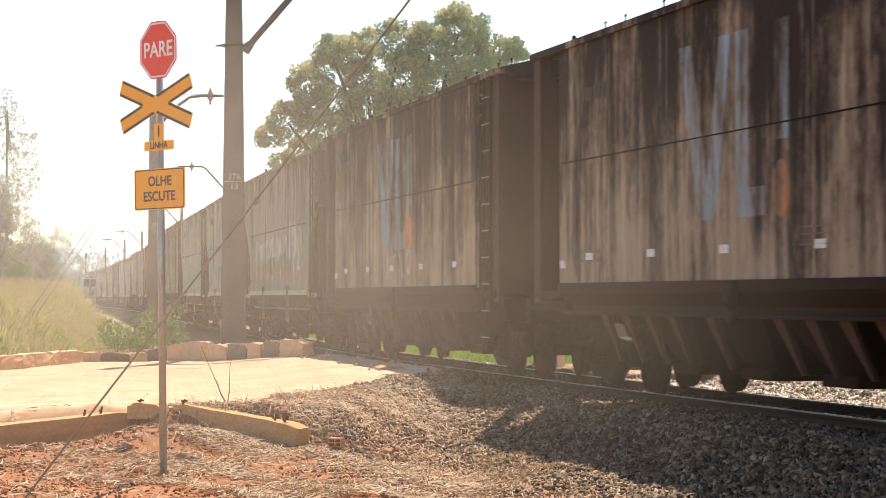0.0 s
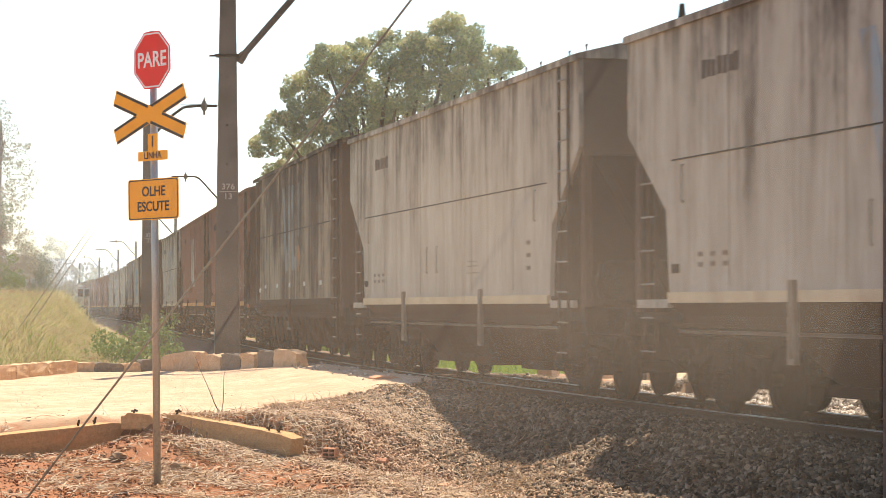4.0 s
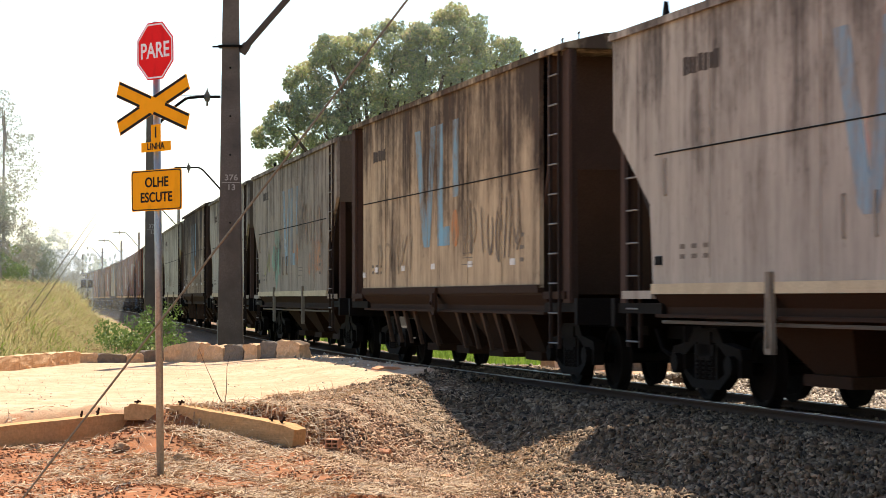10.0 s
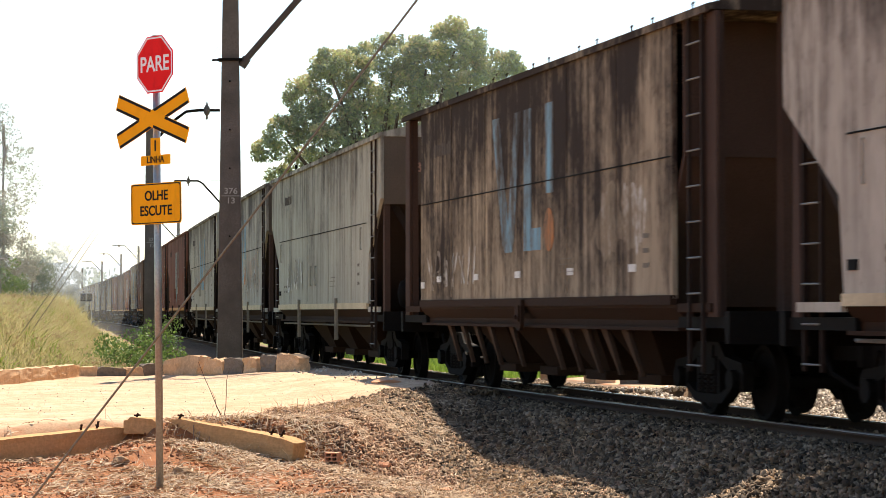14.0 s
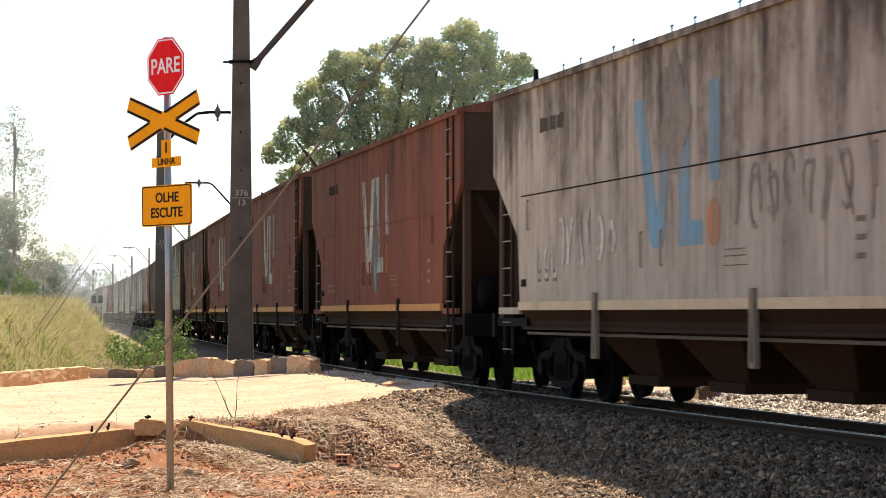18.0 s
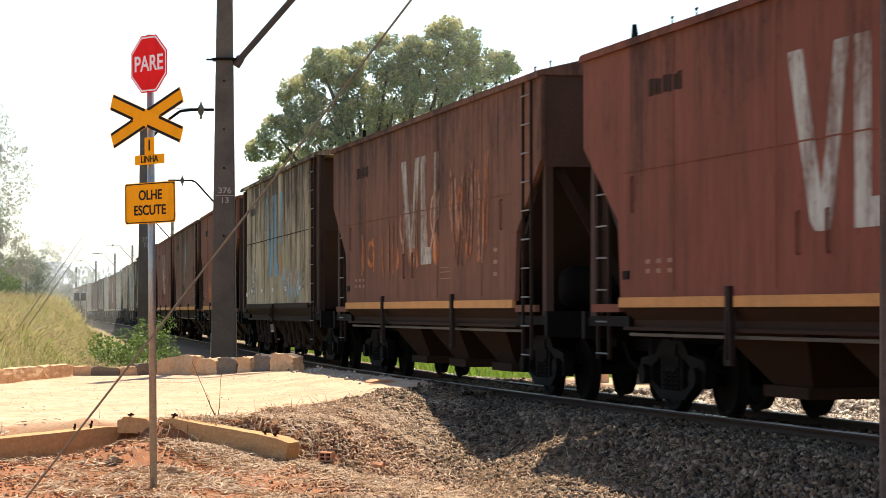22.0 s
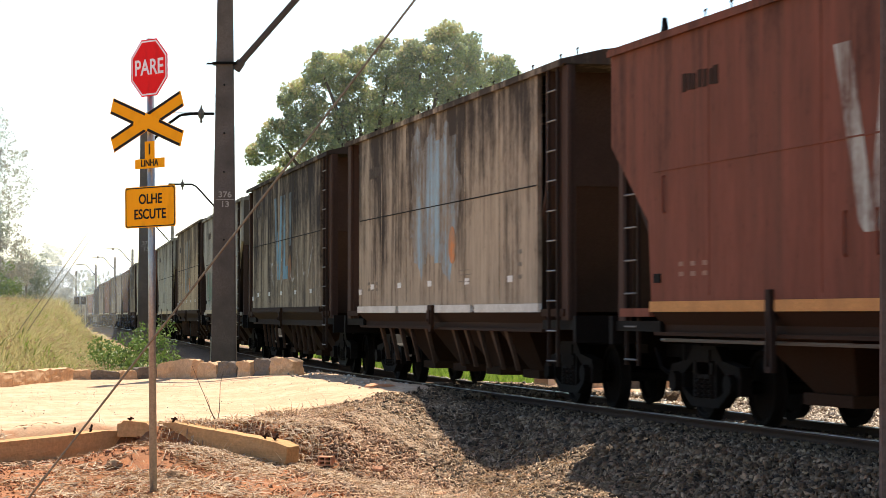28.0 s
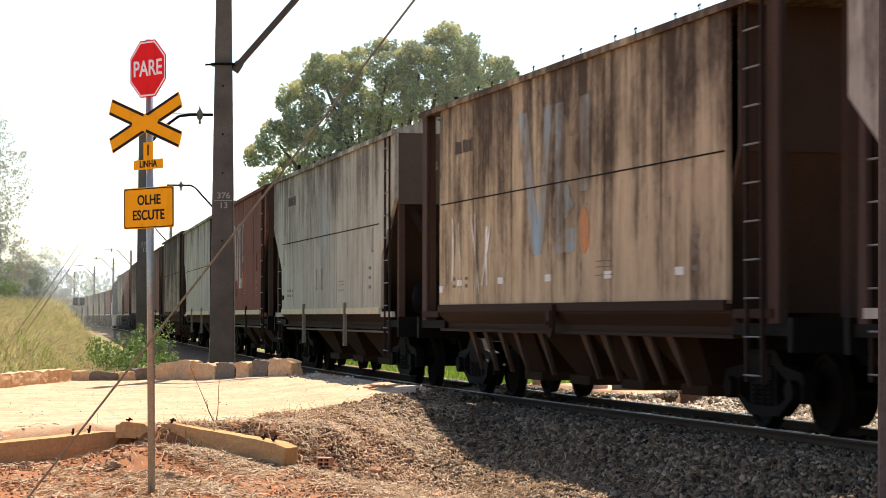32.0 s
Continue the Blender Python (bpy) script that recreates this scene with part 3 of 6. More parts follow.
def scrawl_strokes(seed, x0, x1, z0, z1, n, thick):
    """The strokes of a row of letter-like but meaningless sprayed figures, each of one to three bent strokes."""
    r = random.Random(seed)
    wide, out = (x1 - x0) / n, []
    for i in range(n):
        cx, lo, hi = x0 + wide * (i + 0.5) + r.uniform(-0.1, 0.1) * wide, z0 + r.uniform(0, 0.2) * (z1 - z0), z1 - r.uniform(0, 0.25) * (z1 - z0)
        half = wide * r.uniform(0.28, 0.46)
        for j in range(r.choice((1, 2, 2, 3))):
            kind = r.choice(("stem", "stem", "bow", "hook", "slash"))
            xa = cx + r.uniform(-half, half)
            if kind == "stem":
                pts = [(xa + 0.06 * math.sin(u * 3 + i), lo + (hi - lo) * u) for u in np.linspace(0, 1, 7)]
            elif kind == "slash":
                pts = [(cx - half + 2 * half * u, lo + (hi - lo) * (u if i % 2 else 1 - u)) for u in np.linspace(0, 1, 6)]
            else:
                turn, a0 = (4.6 if kind == "bow" else 3.0), r.uniform(0, 6.28)
                rz_ = (hi - lo) * r.uniform(0.25, 0.45)
                cz = r.uniform(lo + rz_, hi - rz_) if hi - rz_ > lo + rz_ else (lo + hi) / 2
                pts = [(cx + half * 0.8 * math.cos(a0 + turn * u), cz + rz_ * math.sin(a0 + turn * u)) for u in np.linspace(0, 1, 12)]
            out.append((pts, thick * r.uniform(0.7, 1.2), -1.4385 - 0.0003 * (i % 5) - 0.0015 * j))
    return [lambda bm, p=p, w=w, y=y: ribbon(bm, p, w, y) for p, w, y in out]


def blot(bm, cx, cz, rx_, rz_, ph, y):
    """An irregular filled blot of sprayed paint."""
    ring = [bm.verts.new((cx + rx_ * (1 + 0.25 * math.sin(3 * a + ph) + 0.12 * math.sin(7 * a + ph)) * math.cos(a), y,
                          max(1.42, cz + rz_ * (1 + 0.2 * math.sin(2 * a + ph * 2) + 0.15 * math.sin(9 * a)) * math.sin(a)))) for a in np.linspace(0, 2 * math.pi, 22, endpoint=False)]
    mid = bm.verts.new((cx, y, cz))
    for a, b_ in zip(ring, ring[1:] + ring[:1]):
        bm.faces.new((mid, a, b_))


def patch_blots(seed, x0, x1, z0, z1, n, level):
    r = random.Random(seed)
    wide, out = (x1 - x0) / n, []
    for i in range(n):
        rx_, rz_ = wide * r.uniform(0.45, 0.75), (z1 - z0) * r.uniform(0.28, 0.5)
        cz = r.uniform(z0 + rz_, z1 - rz_) if z1 - rz_ > z0 + rz_ else (z0 + z1) / 2
        out.append((x0 + wide * (i + 0.5), cz, rx_, rz_, r.uniform(0, 6.28), -1.4325 - 0.0003 * (i % 6) - 0.002 * level))
    return [lambda bm, v=v: blot(bm, *v) for v in out]


WHEELS = []


def wagon(k, kind, paint, mark="", art=(), stripe="", near=True):
    """A covered grain hopper: 'cut' has flanks cut away at the ends, 'box' has straight ends."""
    names = {"red": "rust-red", "brown": "dull brown", "grey": "weathered grey", "drab": "drab brownish-grey", "pale": "pale greenish", "dark": "grime-streaked", "dusky": "soot-streaked tan", "rust": "dark rust-red", "tan": "rust-streaked tan"}
    root = new("hopper_wagon")
    extra = "spray-painted scrawls" if art else "faded bar marks" if mark else "plain sides"
    shape = "cut-away ends" if kind == "cut" else "low sides" if kind == "low" else "straight ends"
    tagged(root, f"{names[paint]} hopper wagon with {shape} and {extra}", "railway wagon", "wagons of the freight train")
    mat = paint_of(paint, k if near else k % 7 + 50)
    for y, nm in ((-1.40, "side_wall"), (1.40, "side_wall")):
        side = shared(nm, ("side", kind, y), draw_side(kind, y), mat, root, label=f"{names[paint]} sheet-steel flank")
        if y < 0:
            if kind != "low":
                shared("weld_seam", ("seam", kind), draw_seam(kind), mat if paint in ("red", "brown", "rust") else IRON, side)
            if near:
                for x in ((-4.4, -1.5, 1.5, 4.4) if kind == "cut" else (-4.1, -2.05, 2.05, 4.1)):
                    shared("weld_line", ("weld", kind), lambda bm: box(bm, -0.014, 0.014, -1.437, -1.43, 1.42, EAVE[kind][0] - 0.08), mat, side, pose(x, 0, 0))
            flank = side
    roof = shared("roof", ("roof", kind), draw_roof(kind), mat, root)
    shared("eave_rail", ("rim", kind), draw_rim(kind), mat, roof)
    tz = EAVE[kind][0] + 0.20
    if near:
        for i in range(6):
            shared("hatch", "hatch", draw_hatch, END, roof, pose(-5.6 + i * 2.24, 0, tz + 0.04), "loading hatch cover")
            for j in (-0.4, 0.4):
                shared("hatch_latch", "latch", lambda bm: (tube(bm, (0, 0, 0), (0, 0, 0.17), 0.011, n=5), tube(bm, (-0.035, 0, 0.15), (0.035, 0, 0.16), 0.014, n=5)), RUSTY, roof, pose(-5.6 + i * 2.24 + j, -0.85, tz))
        shared("roof_step", ("step", kind), lambda bm: box(bm, 7.3, 7.95, -0.45, 0.1, 4.62, 4.66), RUNG, roof)
        shared("brake_wheel_post", "bwp", lambda bm: (tube(bm, (-7.2, -0.9, 4.2), (-7.2, -0.9, 4.6), 0.03, n=6), slab(bm, [(-7.28, 4.5), (-7.2, 4.72), (-7.12, 4.5)], -0.93, -0.87)), IRON, root)
    for sx in (-1, 1):
        shared("end_sheet", ("end", kind, sx), draw_end(kind, sx), POST if kind == "box" else END, root)
        if kind == "cut":
            shared("end_wall", ("endwall", sx), lambda bm: box(bm, min(sx * 7.52, sx * 7.58), max(sx * 7.52, sx * 7.58), -1.37, 1.37, 3.1, 4.30), POST if paint in ("red", "brown", "rust") else END_GREY, root)
        a, b = sorted((sx * 6.26, sx * 7.3))
        shared("end_sill", ("endsill", sx), lambda bm: box(bm, a, b, -1.43, -1.37, 1.19, 1.285), mat if kind == "cut" else RUSTY, root)
        if near and kind == "cut":
            shared("air_reservoir", ("tank", sx), lambda bm: lathe(bm, [(0.05, -1.0), (0.22, -0.95), (0.29, -0.82), (0.29, 0.82), (0.22, 0.95), (0.05, 1.0)], 14), IRON, root, pose(sx * 6.95, 0, 1.52), smooth=True)
            for side in (-1, 1):
                shared("end_brace", ("brace", sx, side), lambda bm: slab(bm, [(-0.07 * side, 0), (0.07 * side, 0), (1.25 * side, 2.0), (1.11 * side, 2.0)], -0.03, 0.03, "x"), END, root, pose(sx * 7.4, 0, 1.15))
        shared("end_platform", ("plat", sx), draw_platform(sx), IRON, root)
        px = {"cut": 7.48, "box": 7.2, "low": 7.15}[kind]
        for y in (-1.30, -0.55, 0.55, 1.30):
            shared("corner_post", ("post", kind), draw_post(kind), POST, root, pose(sx * px, y, 0))
        if kind == "box":
            a, b = sorted((sx * 7.12, sx * 7.42))
            for y in (-1.38, 1.38):
                shared("corner_plate", ("cornerplate", sx, y), lambda bm: slab(bm, [(a, 1.14), (b, 1.14), (b, 4.38), (a, 4.38)], y - 0.02, y + 0.02), POST, root)
        shared("coupler", ("coupler", sx), draw_coupler(sx), IRON, root)
        if near and kind == "cut":
            lettering("end_letter", "B" if sx > 0 else "A", 0.24, 1.0, PALE_BARS, root, pose(sx * 7.585, -0.75 * sx, 3.75, 90, 0, 90 * sx))
        if near:
            shared("brake_hose", ("hose", sx), draw_hose(sx), IRON, root)
        for y in ((-1.44, 1.44) if near else (-1.44,)):
            if sx > 0:
                lx, ly, foot, head = (6.9 if kind == "box" else 6.95), y, 0.55, EAVE[kind][0]
            elif kind == "box":
                continue
            else:
                lx, ly, foot, head = -7.12, math.copysign(1.33, y), 0.62, 3.1 if kind == "cut" else 2.6
            lad = shared("ladder", ("ladder", kind, sx), draw_ladder(foot, head), END, root, pose(lx, ly, 0))
            if near and y < 0:
                for i in range(int((head - foot) / 0.39) + 1):
                    shared("rung", "rung", draw_rung, RUNG, lad, pose(0, -0.03, foot + 0.07 + i * 0.385))
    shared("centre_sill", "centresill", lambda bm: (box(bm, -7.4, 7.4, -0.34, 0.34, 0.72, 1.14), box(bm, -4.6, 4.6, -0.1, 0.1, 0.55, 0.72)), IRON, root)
    for y, m in ((0, 1), (0, -1)):
        shared("side_sill", "sill", draw_sill, RUSTY, root, Matrix.Diagonal((1, m, 1, 1)) if m < 0 else None)
    if kind != "box" or stripe:
        smat = {"": CREAM, "c": CREAM, "o": ORANGE_STRIPE, "w": PALE_STRIPE}[stripe]
        for x0, x1 in ((-6.2, -2.82), (-2.58, 2.48), (2.72, 6.2)):
            shared("sill_stripe", ("stripe", x0), lambda bm: box(bm, x0, x1, -1.455, -1.40, 1.245, 1.36), smat, root, label="painted stripe along the sill")
    else:
        shared("lower_rail", "lowrail", lambda bm: box(bm, -6.15, 6.1, -1.46, -1.38, 1.27, 1.38), RUSTY, root)
    bracket = RUSTY if kind == "box" else END if paint in ("red", "brown", "rust") else STANCHION
    for x in ((-2.7, 2.6) if kind != "box" else (0.0,)):
        for y, turn in (((-1.42, 0), (1.42, 180)) if near else ((-1.42, 0),)):
            if kind == "box":
                shared("jack_pad", "jackpad", draw_jack_pad, bracket, root, pose(x, y - 0.04 if y < 0 else y + 0.04, 0, 0, 0, turn))
            else:
                shared("stanchion", "stanchion", draw_stanchion, bracket, root, pose(x, y, 0, 0, 0, turn))
    for x, w in (((-2.9, 1.5), (0.0, 1.45), (2.9, 1.5)) if kind != "box" else ((-3.3, 1.1), (-1.1, 1.1), (1.1, 1.1), (3.3, 1.1))):
        shared("discharge_chute", ("chute", w), draw_chute(w, 0.42), RUSTY, root, pose(x, 0, 0))
    if kind == "box":
        for x in (-4.6, -3.8, -3.0, -2.2, -1.0, 0.9, 1.7, 2.5, 3.3, 4.1):
            shared("flank_rib", "skirt", draw_skirt, RIB, root, pose(x, 0, 0))
    if near:
        shared("brake_gear", "brake", draw_brake, IRON, root)
        if kind != "box":
            shared("brake_pipe", "pipe", lambda bm: tube(bm, (-6.2, -1.3, 0.93), (6.2, -1.3, 0.93), 0.022, n=6), RUNG, root)
        shared("data_plate", "plate0", lambda bm: box(bm, -6.08, -5.88, -1.45, -1.43, 1.57, 1.67), PLATE if kind == "box" else IRON, flank)
        for i, x in enumerate((-5.18, -5.02, -4.87, -4.72, -4.55, -4.40, -4.26)):
            shared("number_bar", ("bars", i), lambda bm: box(bm, x, x + (0.13, 0.12, 0.09, 0.13, 0.11, 0.12, 0.14)[i], -1.4365, -1.429, 3.63 + 0.01 * (i % 2), 3.83 - 0.012 * (i % 3)), RUSTY if paint in ("red", "brown", "rust") else BARS, flank)
        for z0 in (1.70, 1.80, 1.87):
            shared("notice_line", ("notice", z0), lambda bm: box(bm, 1.7 + (z0 - 1.7) * 0.3, 2.4 - (z0 - 1.7) * 0.5, -1.438, -1.43, z0, z0 + 0.011), PALE_BARS if paint in ("red", "brown", "rust") else SOFT_BARS, flank)
        small = PALE_BARS if paint in ("red", "brown", "rust") else SOFT_BARS
        for i in range(6):
            shared("notice_bar", ("notebar", i), lambda bm: box(bm, -5.3 + 0.36 * (i % 3), -5.16 + 0.36 * (i % 3), -1.4365, -1.429, 1.63 + 0.11 * (i // 3), 1.68 + 0.11 * (i // 3)), small, flank)
        for i in range(3):
            shared("notice_bar", ("endbar", i), lambda bm: box(bm, 5.1, 5.3, -1.4365, -1.429, 1.70 + 0.17 * i, 1.755 + 0.17 * i), small, flank)
        if kind == "box":
            for i, x in enumerate((-4.9, -2.6, -0.3, 2.2, 4.7)):
                shared("reflector", "reflector", lambda bm: box(bm, -0.13, 0.13, -1.438, -1.43, 1.66, 1.75), PLATE, flank, pose(x, 0, 0))
        else:
            for i, x in enumerate((5.55, -5.75, -0.95, -0.25)):
                shared("grab_handle", "grab", lambda bm: (tube(bm, (0, -1.46, 1.75), (0, -1.46, 2.15), 0.014, n=6), tube(bm, (0, -1.42, 1.75), (0, -1.46, 1.75), 0.014, n=6), tube(bm, (0, -1.42, 2.15), (0, -1.46, 2.15), 0.014, n=6)), mat, flank, pose(x, 0, 0.6 if i < 2 else 0))
    if mark:
        ink, wear = {"w": ("white", 0.22), "b": ("blue", 0.14), "f": ("slate", 0.36), "t": ("teal", 0.4)}[mark]
        for nm, fn in MARK[kind].items():
            spot = nm == "round_spot"
            shared(nm, (nm, kind), fn, paint_of(paint, k, "orange" if spot else ink, wear + 0.12 if spot else wear), flank)
    for j, (style, ink, x0, x1, z0, z1, n, th, wear) in enumerate(art):
        name, pieces = ("spray_patch", patch_blots) if style == "patch" else ("spray_stroke", scrawl_strokes)
        for i, draw in enumerate(pieces(k * 100 + j, x0, x1, z0, z1, n, th)):
            shared(name, (name, k, j, i), draw, paint_of(paint, k, ink, wear), flank)
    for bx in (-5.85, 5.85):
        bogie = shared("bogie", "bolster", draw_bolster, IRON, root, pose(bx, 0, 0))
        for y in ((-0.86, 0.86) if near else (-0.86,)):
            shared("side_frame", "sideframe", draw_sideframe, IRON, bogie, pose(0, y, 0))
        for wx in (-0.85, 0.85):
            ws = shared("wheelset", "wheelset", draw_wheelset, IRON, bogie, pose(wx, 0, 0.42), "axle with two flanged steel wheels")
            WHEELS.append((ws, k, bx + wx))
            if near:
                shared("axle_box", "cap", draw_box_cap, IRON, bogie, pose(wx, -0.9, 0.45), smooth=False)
    return root


def centre_s(k, t):
    return OFFSET[k] - travelled(t) - 6.2


def on_rails(s):
    """The pose of a wagon whose middle is at s, its front towards the camera, its bogies on the line."""
    a, b = on_line(s - 5.85), on_line(s + 5.85)
    p = Vector(((a[0] + b[0]) / 2, (a[1] + b[1]) / 2, 0))
    return Matrix.Translation(p) @ Matrix.Rotation(math.atan2(a[1] - b[1], a[0] - b[0]), 4, "Z")


OFFSET = {-20: -208.5, -19: -191.88, -18: -175.26, -17: -159.0, -16: -141.9, -15: -124.94, -14: -108.82, -13: -92.05, -12: -75.59, -11: -58.74, -10: -41.93,
          -9: -25.32, -8: -8.42, -7: 8.41, -6: 25.46, -5: 41.91, -4: 58.77, -3: 75.96, -2: 93.02, -1: 109.99, 0: 126.93, 1: 144.05,
          2: 160.63, 3: 177.56, 4: 194.04, 5: 210.79, 6: 227.55, 7: 244.45, 8: 261.13, 9: 278.09}
for k in range(10, 49):
    OFFSET[k] = 278.09 + (k - 9) * 16.8

